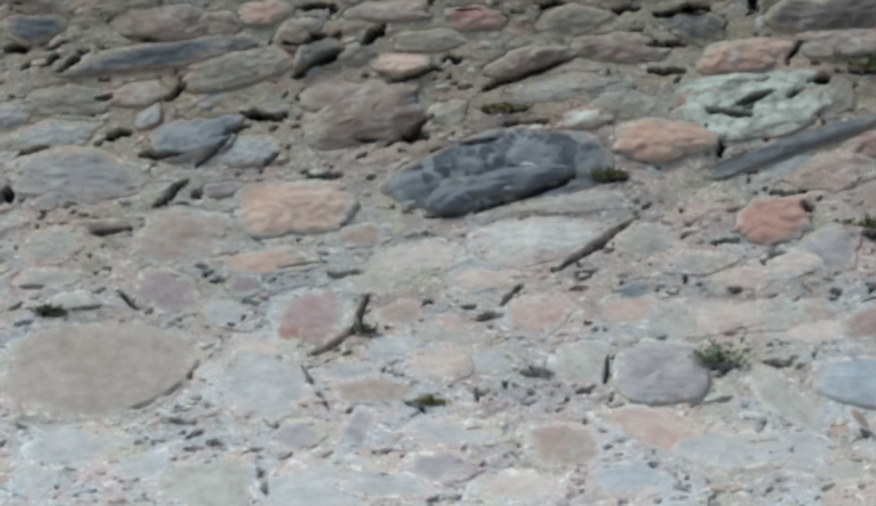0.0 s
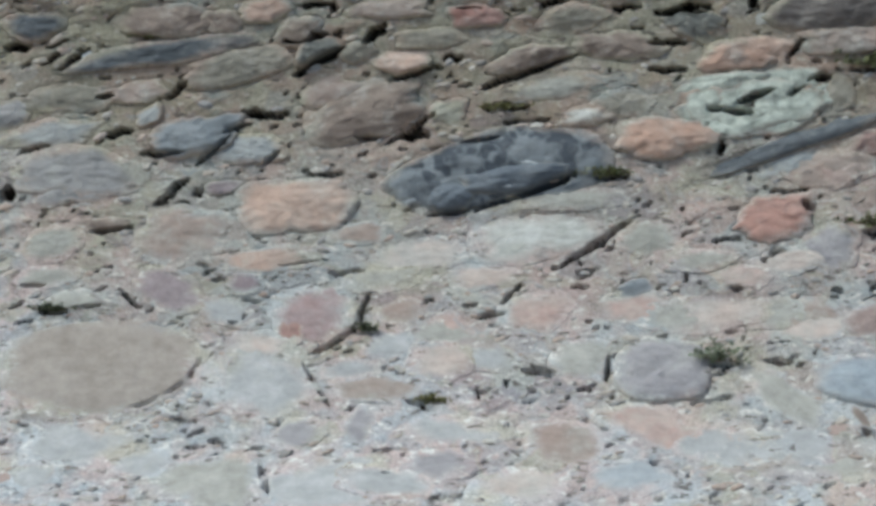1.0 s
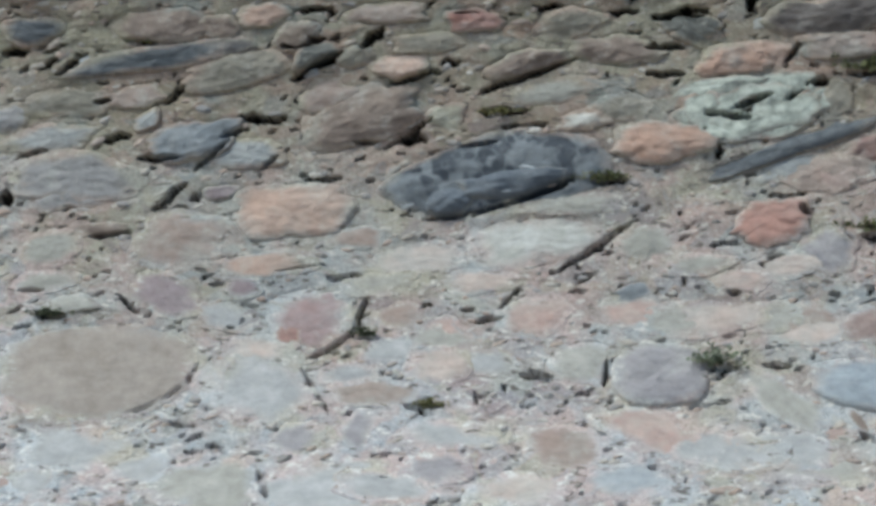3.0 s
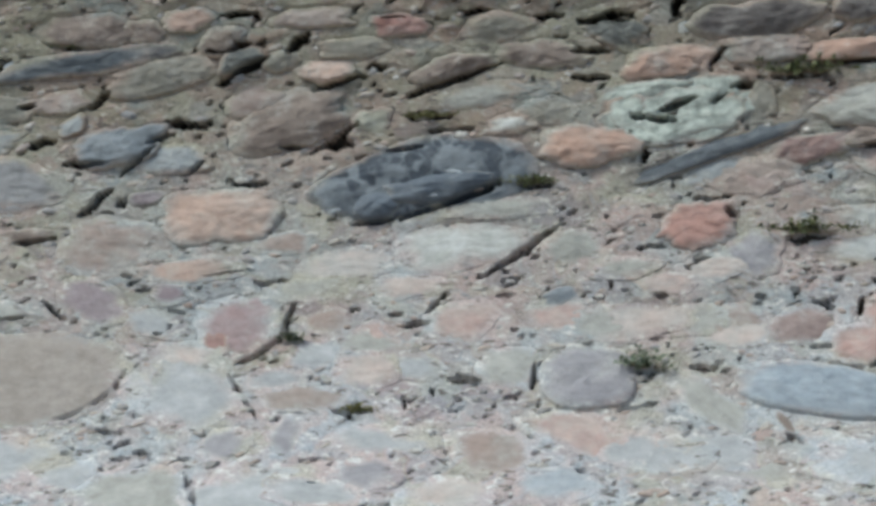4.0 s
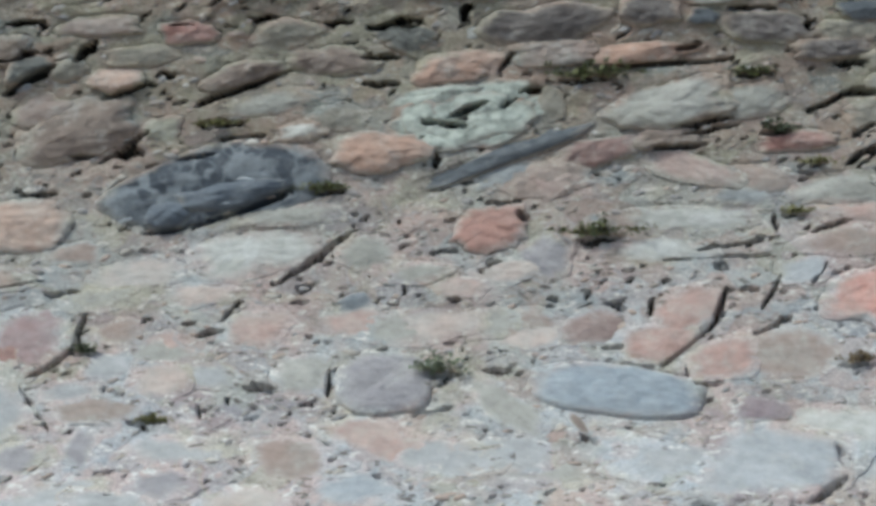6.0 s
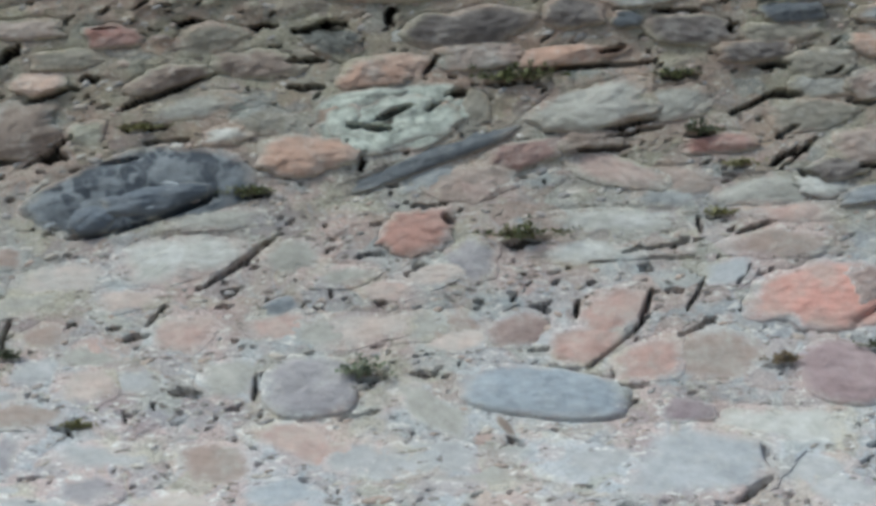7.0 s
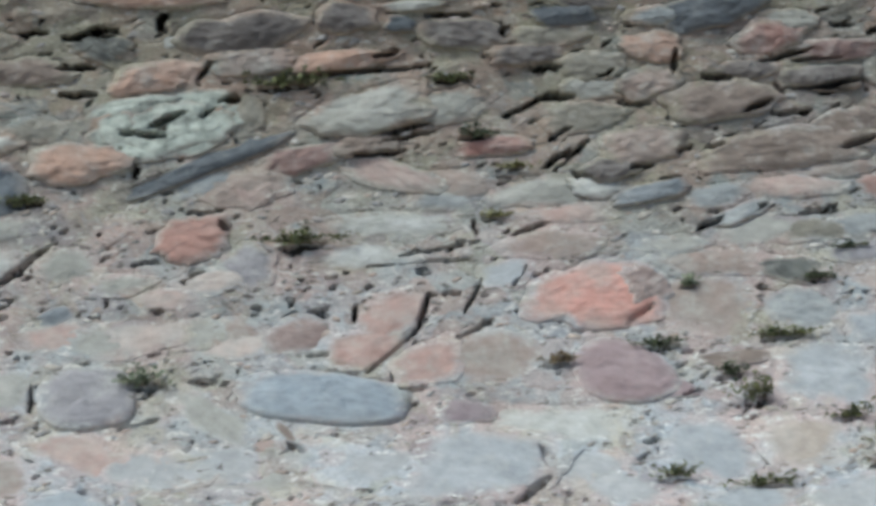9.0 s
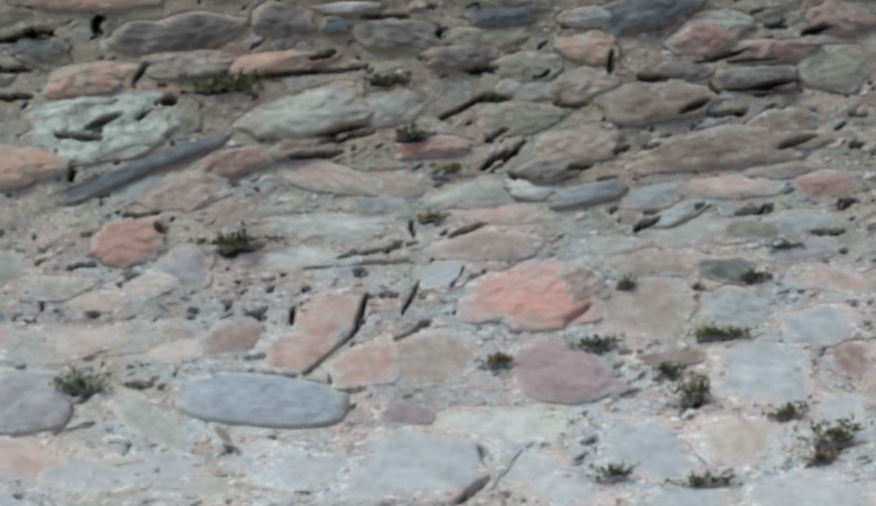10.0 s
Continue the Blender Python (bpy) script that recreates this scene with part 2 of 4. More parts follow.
BROWN = (stone_material("brown_stone", (0.211, 0.167, 0.141), (0.273, 0.22, 0.185), 8, limed=0.90), "brownish weathered stone proud of the mortar")
DARKBROWN = (stone_material("dark_brown_stone", (0.15, 0.12, 0.10), (0.22, 0.18, 0.15), 9), "dark brown rough stone in the wall")
OLIVE = (stone_material("olive_stone", (0.215, 0.198, 0.163), (0.284, 0.258, 0.215), 7), "olive-grey weathered stone in the wall")
DARKOLIVE = (stone_material("dark_olive_stone", (0.13, 0.13, 0.12), (0.19, 0.19, 0.17), 9, limed=0.84), "dark olive-grey stone overhanging a hollow")
GREY = (stone_material("grey_stone", (0.30, 0.31, 0.31), (0.38, 0.38, 0.37), 7), "plain grey stone bedded in mortar")
BLUE = (stone_material("blue_grey_stone", (0.19, 0.205, 0.22), (0.26, 0.27, 0.28), 7, crust=0.15, limed=0.86), "blue-grey slaty stone with a sharp lower edge")
BLUE2 = (stone_material("faded_blue_stone", (0.34, 0.36, 0.38), (0.42, 0.43, 0.44), 7), "faded blue-grey stone flush with the mortar")
STEEL = (stone_material("steel_blue_stone", (0.28, 0.31, 0.34), (0.33, 0.355, 0.38), 4, crust=0.08, limed=0.82), "long smooth steel-blue cobble in the wall")
DARKBLUE = (stone_material("dark_slate", (0.095, 0.103, 0.113), (0.142, 0.15, 0.16), 8, crust=0.15, limed=0.82), "long dark blue-grey slate in the wall")
SLATE = (stone_material("mottled_slate", (0.07, 0.078, 0.092), (0.20, 0.214, 0.228), 7, 0.3, 0.5, clasts=19.0, crust=0.2, crust_colour=(0.36, 0.37, 0.37), limed=0.85), "dark mottled slate boulder with pale veins")
SLATE2 = (stone_material("smooth_slate", (0.115, 0.13, 0.152), (0.165, 0.18, 0.20), 10, crust=0.1, limed=0.8), "smooth dark slate slab leaning on a boulder")
VEIN = (stone_material("quartz_vein", (0.28, 0.30, 0.32), (0.48, 0.50, 0.51), 30, crust=0.2, limed=0.3), "thin white quartz vein in dark slate")
DUSK = (stone_material("dusky_stone", (0.136, 0.119, 0.111), (0.178, 0.157, 0.145), 8, crust=0.2, limed=0.88), "dusky brown-grey stone in an upper course")
DUSTY = (stone_material("dusty_mauve_stone", (0.34, 0.245, 0.235), (0.39, 0.315, 0.305), 10), "dusty mauve-pink stone flush with the mortar")
DUSKROSE = (stone_material("dusk_rose_stone", (0.27, 0.20, 0.18), (0.34, 0.265, 0.24), 9), "small dusky rose-brown stone in the wall")
CLAY = (stone_material("clay_pink_stone", (0.43, 0.285, 0.245), (0.43, 0.33, 0.29), 9, limed=0.90), "stepped clay-pink sandstone with a dark crack")
LICHEN = (stone_material("lichen_crust", (0.27, 0.285, 0.25), (0.50, 0.525, 0.46), 24, 0.36, 0.56), "pale lichen-crusted pitted stone in the wall")
MOSS = (stone_material("mossy_stone", (0.33, 0.31, 0.24), (0.42, 0.40, 0.33), 14), "yellowish mossy stone in the wall")
GREEN = (leaf_material("green_leaf", (0.045, 0.06, 0.02), (0.19, 0.19, 0.08)), "low green leafy plant rooted in a wall crevice")
DARK = (leaf_material("dark_leaf", (0.035, 0.05, 0.025), (0.13, 0.14, 0.075)), "small dark green plant in a mortar crack")
YELLOW = (leaf_material("yellow_leaf", (0.14, 0.13, 0.04), (0.28, 0.26, 0.12)), "yellowish mossy tuft in a mortar crack")
RUST = (leaf_material("rust_leaf", (0.14, 0.09, 0.05), (0.26, 0.20, 0.11)), "dry rust-brown withered tuft in the wall")
GREYLEAF = (leaf_material("grey_green_leaf", (0.11, 0.14, 0.08), (0.34, 0.36, 0.25)), "grey-green sparse plant in the wall")
STEM = leaf_material("plant_stem", (0.10, 0.08, 0.05), (0.17, 0.14, 0.08))

# ---- the wall's shape: steep above, sloping out towards its foot ----
FOOT_Y, TOP_S, HALF = 4.5, 1.95, 2.06
ARC = np.linspace(0.0, 2.2, 2201)


def slope(s):
    return np.radians(np.clip(35 + 36 * (np.asarray(s) - 0.45), 30, 84))


_mid = slope((ARC[1:] + ARC[:-1]) / 2)
ARC_Y = FOOT_Y + np.concatenate([[0], np.cumsum(np.cos(_mid)) * 0.001])
ARC_Z = np.concatenate([[0], np.cumsum(np.sin(_mid)) * 0.001])


def on_wall(u, s):
    """The axes of the wall's face at u metres along and s metres up its slope."""
    a = float(slope(s))
    m = Matrix(((1, 0, 0), (0, math.cos(a), -math.sin(a)), (0, math.sin(a), math.cos(a)))).to_4x4()
    m.translation = (u, float(np.interp(s, ARC, ARC_Y)), float(np.interp(s, ARC, ARC_Z)))
    return m


def mesh_object(name, verts, faces, material, parent=None, label="", smooth=True):
    me = bpy.data.meshes.new(name)
    me.from_pydata(verts, [], faces)
    me.materials.append(material)
    if smooth:
        me.polygons.foreach_set("use_smooth", [True] * len(me.polygons))
    ob = new(name, me)
    ob.parent = parent
    return tagged(ob, label)


rng = np.random.default_rng(7)


def lattice(shape, step_rows, step_cols):
    """Smooth random heights on a grid, one random value every so many rows and columns."""
    nr, nc = int(shape[0] / step_rows) + 3, int(shape[1] / step_cols) + 3
    g = rng.random((nr, nc)) - 0.5
    r, c = np.arange(shape[0]) / step_rows, np.arange(shape[1]) / step_cols
    ri, ci = r.astype(int), c.astype(int)
    rf, cf = r - ri, c - ci
    rf, cf = (rf * rf * (3 - 2 * rf))[:, None], (cf * cf * (3 - 2 * cf))[None]
    a = g[ri][:, ci] * (1 - cf) + g[ri][:, ci + 1] * cf
    b = g[ri + 1][:, ci] * (1 - cf) + g[ri + 1][:, ci + 1] * cf
    return a * (1 - rf) + b * rf


def field(x, y):
    """Smooth random values between -0.5 and 0.5 at any coordinates, one random value for each unit."""
    g = rng.random((64, 64)) - 0.5
    xi, yi = np.floor(x).astype(int), np.floor(y).astype(int)
    xf, yf = x - xi, y - yi
    xf, yf = xf * xf * (3 - 2 * xf), yf * yf * (3 - 2 * yf)
    a = g[yi % 64, xi % 64] * (1 - xf) + g[yi % 64, (xi + 1) % 64] * xf
    b = g[(yi + 1) % 64, xi % 64] * (1 - xf) + g[(yi + 1) % 64, (xi + 1) % 64] * xf
    return a * (1 - yf) + b * yf


CELL, LOW_S = 0.004, 0.16
US, SS = np.arange(-HALF, HALF + 1e-6, CELL), np.arange(LOW_S, TOP_S, CELL)
SHAPE = (len(SS), len(US))
rough = np.interp(SS, [0.3, 0.9, 1.25, 1.7], [0.25, 0.36, 0.55, 0.85])[:, None]
GU, GS = np.meshgrid(US, SS)
AL, AC = GU * 0.975 + GS * 0.22, GS * 0.975 - GU * 0.22
BASE = 0.018 * lattice(SHAPE, 45, 80)
HEIGHT = BASE + rough * (0.016 * field(AL / 0.13, AC / 0.035) + 0.012 * lattice(SHAPE, 8, 13) + 0.007 * field(AL / 0.024, AC / 0.011) + 0.004 * lattice(SHAPE, 1.4, 2.0))


def ledges(step, wave, deep):
    """Broken ledges in the mortar, each with a sharp lower edge."""
    phase = -AC / step + 1.6 * field(AL / wave, AC / wave) + 0.5 * field(AL / wave * 4, AC / wave * 3)
    saw = phase - np.floor(phase)
    saw = np.where(saw < 0.85, saw / 0.85, (1 - saw) / 0.15)
    return deep * saw * np.clip(3.5 * field(AL / wave * 0.9, AC / wave * 2.2) + 0.35, 0, 1)


HEIGHT += rough * (ledges(0.085, 0.20, 0.012) + ledges(0.040, 0.11, 0.006))


def window(u, s, reach):
    r0, r1 = np.searchsorted(SS, (s - reach, s + reach))
    c0, c1 = np.searchsorted(US, (u - reach, u + reach))
    du, dv = np.meshgrid(US[c0:c1] - u, SS[r0:r1] - s)
    return slice(r0, r1), slice(c0, c1), du, dv


GOUGES = []
CREVICE_CUT = np.zeros(SHAPE, bool)


def gouge(u, s, length, width, turn, depth):
    """A crevice or hollow in the mortar, that also nibbles at the stones beside it."""
    GOUGES.append((u, s, length * 1.12, width * (0.62 if s > 1.1 else 0.46) + 0.0015, radians(turn), depth * 1.35))


def carve(u, s, length, width, a, depth):
    r, c, du, dv = window(u, s, length * 0.7 + width + 0.01)
    if not du.size:
        return
    x, y = du * math.cos(a) + dv * math.sin(a), -du * math.sin(a) + dv * math.cos(a)
    y = y + 0.18 * width * np.sin(x / max(length, 0.02) * 9 + u * 40)
    q = (np.abs(2 * x / length) ** 2.4 + np.abs(2 * y / (width + 0.003)) ** 2.4) + 0.5 * lattice(x.shape, 2, 2.5)
    cut = depth * np.clip(2.2 * (1.35 - q), 0, 1)
    HEIGHT[r, c] -= cut
    CREVICE_CUT[r, c] |= cut > 0.016


wall = new("wall_stone", bpy.data.meshes.new("wall_stone"))
tagged(wall, "old rubble wall of mixed field stones in crumbling lime mortar", "wall", kind="structure")
STONES = [0]


def stone(u, s, w, h, turn, look_of, proud, p=2.7, wob=0.12, taper=0.0, cuts=5, bare=0.5):
    """One field stone of the wall: a worn lump, bedded in the mortar, its lower edge standing out and mortar smeared on it.
    cuts: flat sides on its outline; bare: how free of mortar it is."""
    material, label = look_of
    STONES[0] += 1
    seed = STONES[0] * 3.71
    pick = random.Random(STONES[0])
    seg, rings = (64, 20) if w > 0.12 else (40, 12)
    a_, b_ = w * 0.53, h * 0.54
    down = Vector((math.sin(radians(-turn)) + 0.35, -math.cos(radians(turn)), 0)).normalized()
    firm = min(1.0, max(0.0, (bare - 0.9) / 0.9))
    proud *= 0.60 + 0.12 * firm
    lean = proud * (0.12 + 0.16 * firm)
    bow, bulge = (2.4, 0.9) if proud < 0.0085 else (4.0, 0.5)
    calm = min(1.0, proud / 0.02 + 0.15)
    sides = [(pick.uniform(0, 2 * math.pi), pick.uniform(0.74, 0.93)) for _ in range(int(cuts))]
    facets = [(pick.gauss(0, 0.5), pick.gauss(0, 0.5), pick.uniform(0.75, 1.05)) for _ in range(4)]
    verts, faces, lime = [], [], []
    level = float(BASE[min(int((s - LOW_S) / CELL), SHAPE[0] - 1), max(0, min(int((u + HALF) / CELL), SHAPE[1] - 1))])
    near = [g for g in GOUGES if math.hypot(g[0] - u, g[1] - s) < (w + g[2]) * 0.6 + 0.01]
    ct, st = math.cos(radians(turn)), math.sin(radians(turn))

    def rim(c, d):
        r = (abs(c) ** p + abs(d) ** p) ** (-1 / p)
        for f, reach in sides:
            k = c * math.cos(f) + d * math.sin(f)
            if k * r > reach:
                r = 0.75 * reach / k + 0.25 * r
        return r * (1 + 2.0 * wob * noise.noise((c * 1.3 + seed, d * 1.3, seed)) + 0.9 * wob * noise.noise((c * 3.6, d * 3.6 + seed, seed)) + 0.5 * wob * noise.noise((c * 9, d * 9 + seed, seed)))

    rims = [rim(math.cos(2 * math.pi * j / seg), math.sin(2 * math.pi * j / seg)) for j in range(seg)]
    for i in range(rings + 1):
        rho = (i / rings) ** 0.7
        for j in range(seg):
            th = 2 * math.pi * j / seg
            c, d = math.cos(th), math.sin(th)
            x, y = a_ * rims[j] * c * rho, b_ * rims[j] * d * rho
            y *= 1 - taper * c * rho
            side = x / a_ * down.x + y / b_ * down.y
            crown = min(1.0, *(top + fx * x / a_ + fy * y / b_ for fx, fy, top in facets)) if cuts else 1.0
            z = proud * (0.35 + 0.75 * crown) * (max(0.0, 1 - rho ** bow)) ** bulge + level - (0.003 + 0.006 * firm * max(0.0, side)) * max(0, rho - 0.95) / 0.05
            z += lean * side * (1 - rho ** 8)
            z += 0.35 * proud * noise.noise((x * 13 + seed, y * 20, 1.0)) + calm * 0.005 * noise.noise((x * 40, y * 60 + seed, 2.0)) + calm * 0.002 * noise.noise((x * 120, y * 120 + seed, 2.0))
            wu, ws = u + x * ct - y * st, s + x * st + y * ct
            for g in near:
                gx, gy = (wu - g[0]) * math.cos(g[4]) + (ws - g[1]) * math.sin(g[4]), -(wu - g[0]) * math.sin(g[4]) + (ws - g[1]) * math.cos(g[4])
                if rho > 0.55 or g[5] > 0.08:
                    z -= 1.3 * g[5] * max(0.0, min(1.0, 1.5 * (1.05 - abs(2 * gx / g[2]) ** 2 - abs(2 * gy / (g[3] + 0.002)) ** 2)))
            verts.append((x, y, z))
            lime.append(max(0.0, 1.45 * rho ** (1.9 + 0.5 * firm) - 0.26 + 0.13 * (1 - firm) - 0.21 * min(bare, 2.6) + 0.34 * max(0.0, -side) * rho ** 2 + (0.55 - 0.25 * firm) * noise.noise((wu * 8, ws * 11, 4.0))))
    for i in range(1, rings):
        for j in range(seg):
            k = (j + 1) % seg
            faces.append((i * seg + j, (i + 1) * seg + j, (i + 1) * seg + k, i * seg + k))
    faces.append(tuple(seg + j for j in range(seg)))
    ob = mesh_object("stone", verts, faces, material, wall, label)
    ob.data.attributes.new("lime", "FLOAT", "POINT").data.foreach_set("value", lime)
    ob.matrix_local = on_wall(u, s) @ pose(0, 0, 0, 0, 0, turn)
    # mortar round it: fillets above, smears over the edge, the joint below weathered back
    r, c, du, dv = window(u, s, max(w, h) * 0.75 + 0.02)
    if du.size:
        a = radians(turn)
        x, y = du * math.cos(a) + dv * math.sin(a), -du * math.sin(a) + dv * math.cos(a)
        ang = (np.arctan2(y / b_, x / a_) / (2 * math.pi) * seg) % seg
        q = np.hypot(x / a_, y / b_) / np.interp(ang, np.arange(seg + 1), rims + rims[:1]) + 1e-6
        side = np.clip((x / a_ * down.x + y / b_ * down.y) / q, -1, 1)
        gap = (q - 1) * h * 0.5
        near_rim = np.exp(-np.clip(gap, 0, 1) / 0.02)
        outer = HEIGHT[r, c] * (1 - 0.9 * near_rim) + 0.9 * near_rim * (level - 0.001) + proud * 0.22 * min(1.0, max(0.1, 1.25 - 0.3 * bare)) * np.clip(0.5 - side, 0, 1) * np.exp(-np.clip(gap, 0, 1) / 0.035)
        outer -= (0.05 + 0.22 * firm) * proud * np.clip(side * 1.3 - 0.2, 0, 1) * np.exp(-((gap - 0.002) / 0.006) ** 2)
        bed = level - 0.0012 - 0.04 * np.clip(0.88 - q, 0, 0.3) - 0.006 * firm * np.clip(side, 0, 1) + 0.005 * (1 - firm) * lattice(x.shape, 3, 5)
        HEIGHT[r, c] = np.where(q < 1, bed, outer)
    return ob


# crevices and hollows
gouge(-1.493, 1.232, 0.092, 0.027, 44, 0.060)
gouge(-1.125, 1.567, 0.134, 0.029, 27, 0.060)
gouge(-1.290, 1.434, 0.043, 0.032, -1, 0.060)
gouge(-1.233, 1.429, 0.052, 0.023, 4, 0.055)
gouge(-0.893, 1.526, 0.112, 0.017, 19, 0.040)
gouge(-0.787, 1.565, 0.042, 0.020, -1, 0.050)
gouge(-0.598, 1.527, 0.207, 0.023, 19, 0.040)
gouge(-0.877, 1.396, 0.139, 0.017, 32, 0.040)
gouge(-1.388, 1.342, 0.098, 0.018, 39, 0.040)
gouge(-1.525, 1.334, 0.102, 0.021, 1, 0.045)
gouge(-1.106, 1.275, 0.079, 0.015, -1, 0.040)
gouge(-1.648, 1.133, 0.080, 0.021, 5, 0.045)
gouge(-1.047, 0.831, 0.135, 0.025, 37, 0.050)
gouge(-0.992, 0.910, 0.096, 0.020, 74, 0.045)
gouge(-0.674, 0.899, 0.062, 0.027, 9, 0.050)
gouge(-0.630, 0.952, 0.061, 0.017, 52, 0.045)
gouge(-0.421, 1.088, 0.191, 0.023, 35, 0.045)
gouge(-1.035, 1.016, 0.077, 0.014, 5, 0.040)
gouge(-0.540, 0.749, 0.057, 0.012, -14, 0.045)
gouge(-0.391, 0.755, 0.067, 0.014, 88, 0.040)
gouge(-0.169, 0.659, 0.044, 0.014, 10, 0.045)
gouge(0.016, 0.772, 0.044, 0.020, -10, 0.055)
gouge(-1.295, 0.889, 0.046, 0.024, 34, 0.045)
gouge(-0.598, 1.216, 0.230, 0.020, 17, 0.050)
gouge(-0.790, 1.172, 0.090, 0.010, 6, 0.030)
gouge(-0.533, 1.244, 0.123, 0.020, 22, 0.050)
gouge(0.118, 1.497, 0.040, 0.036, -1, 0.080)
gouge(-0.085, 1.414, 0.068, 0.025, -6, 0.062)
gouge(-0.123, 1.334, 0.045, 0.022, 80, 0.050)
gouge(-1.925, 1.235, 0.036, 0.054, -1, 0.050)
gouge(0.009, 1.054, 0.039, 0.038, -1, 0.045)
gouge(-1.171, 0.431, 0.103, 0.009, -67, 0.030)
gouge(-1.086, 0.710, 0.127, 0.007, -57, 0.025)
gouge(-1.135, 1.708, 0.086, 0.020, 3, 0.050)
gouge(-0.542, 1.698, 0.069, 0.017, 3, 0.050)
gouge(-0.225, 1.676, 0.109, 0.015, 9, 0.050)
gouge(-0.355, 1.682, 0.063, 0.012, 2, 0.045)
gouge(-1.918, 1.620, 0.060, 0.029, -1, 0.050)
gouge(-1.766, 1.581, 0.087, 0.021, 35, 0.045)
gouge(-1.678, 1.488, 0.050, 0.022, 9, 0.045)
gouge(-0.988, 1.629, 0.070, 0.037, 39, 0.055)
gouge(-1.164, 1.624, 0.100, 0.037, 9, 0.050)
gouge(-0.260, 1.592, 0.082, 0.022, -1, 0.050)
gouge(-0.258, 1.525, 0.082, 0.017, -1, 0.045)
gouge(-1.491, 1.499, 0.065, 0.021, 40, 0.045)
gouge(-1.645, 1.390, 0.067, 0.024, 11, 0.045)
gouge(-1.863, 1.353, 0.072, 0.018, 17, 0.045)
gouge(-0.653, 1.440, 0.097, 0.020, -1, 0.045)
gouge(-0.883, 1.372, 0.065, 0.032, 4, 0.040)
gouge(0.052, 1.568, 0.054, 0.016, 50, 0.040)
gouge(0.080, 1.175, 0.033, 0.028, -43, 0.045)
gouge(-0.099, 1.091, 0.035, 0.014, -1, 0.040)
gouge(-1.826, 0.985, 0.058, 0.018, -0, 0.045)
gouge(-1.766, 0.921, 0.067, 0.018, -6, 0.045)
gouge(-0.834, 0.650, 0.057, 0.015, -28, 0.040)
gouge(-1.310, 0.549, 0.027, 0.016, 0, 0.035)
gouge(-0.744, 1.687, 0.056, 0.014, -1, 0.045)
gouge(-0.459, 0.973, 0.027, 0.013, -0, 0.035)
gouge(-0.627, 0.709, 0.009, 0.040, -0, 0.014)
gouge(-0.691, 0.675, 0.009, 0.063, 12, 0.014)
gouge(-1.339, 1.395, 0.057, 0.015, 25, 0.050)
gouge(-0.715, 1.355, 0.083, 0.011, 4, 0.040)
gouge(-0.604, 1.401, 0.097, 0.013, 2, 0.045)
gouge(-0.996, 1.367, 0.057, 0.012, -1, 0.035)
gouge(-0.043, 1.699, 0.047, 0.025, 68, 0.060)
gouge(-0.217, 1.663, 0.111, 0.014, 3, 0.045)
gouge(0.502, 1.590, 0.063, 0.022, 8, 0.050)
gouge(0.446, 1.553, 0.259, 0.014, 1, 0.050)
gouge(0.535, 1.401, 0.123, 0.017, 10, 0.050)
gouge(0.465, 1.342, 0.122, 0.016, 2, 0.050)
gouge(0.377, 0.925, 0.046, 0.021, 78, 0.034)
gouge(0.549, 0.927, 0.060, 0.011, 77, 0.026)
gouge(0.506, 0.861, 0.100, 0.015, 43, 0.045)
gouge(0.442, 0.807, 0.105, 0.014, 37, 0.050)
gouge(0.540, 0.924, 0.089, 0.016, 68, 0.050)
gouge(0.799, 1.117, 0.049, 0.011, 26, 0.036)
gouge(0.524, 1.079, 0.050, 0.011, 14, 0.036)
gouge(0.627, 1.091, 0.116, 0.011, 7, 0.036)
gouge(0.602, 1.056, 0.112, 0.008, -2, 0.034)
gouge(0.785, 1.002, 0.062, 0.014, 54, 0.038)
gouge(0.296, 0.935, 0.036, 0.025, -28, 0.044)
gouge(0.144, 0.960, 0.020, 0.015, -4, 0.038)
gouge(0.447, 1.054, 0.061, 0.005, -1, 0.033)
gouge(0.689, 1.141, 0.037, 0.012, -81, 0.037)
gouge(0.852, 1.220, 0.059, 0.008, -25, 0.034)
gouge(0.958, 1.321, 0.052, 0.020, 37, 0.041)
gouge(1.120, 1.434, 0.071, 0.008, -1, 0.034)
gouge(1.533, 1.614, 0.029, 0.014, -4, 0.038)
gouge(1.599, 1.528, 0.117, 0.011, 1, 0.036)
gouge(1.591, 1.451, 0.145, 0.009, -4, 0.035)
gouge(1.308, 1.314, 0.044, 0.009, 8, 0.035)
gouge(1.393, 1.146, 0.066, 0.020, 23, 0.041)
gouge(1.776, 1.191, 0.034, 0.013, 24, 0.037)
gouge(1.489, 1.454, 0.046, 0.009, -56, 0.035)
gouge(-1.428, 1.229, 0.022, 0.020, 0, 0.041)
gouge(-1.597, 1.141, 0.020, 0.014, 12, 0.038)
gouge(-1.824, 1.587, 0.057, 0.019, 26, 0.040)
gouge(-1.239, 1.321, 0.044, 0.013, 39, 0.037)
gouge(-1.681, 0.927, 0.071, 0.010, 6, 0.035)
gouge(-1.151, 1.040, 0.105, 0.008, 8, 0.034)
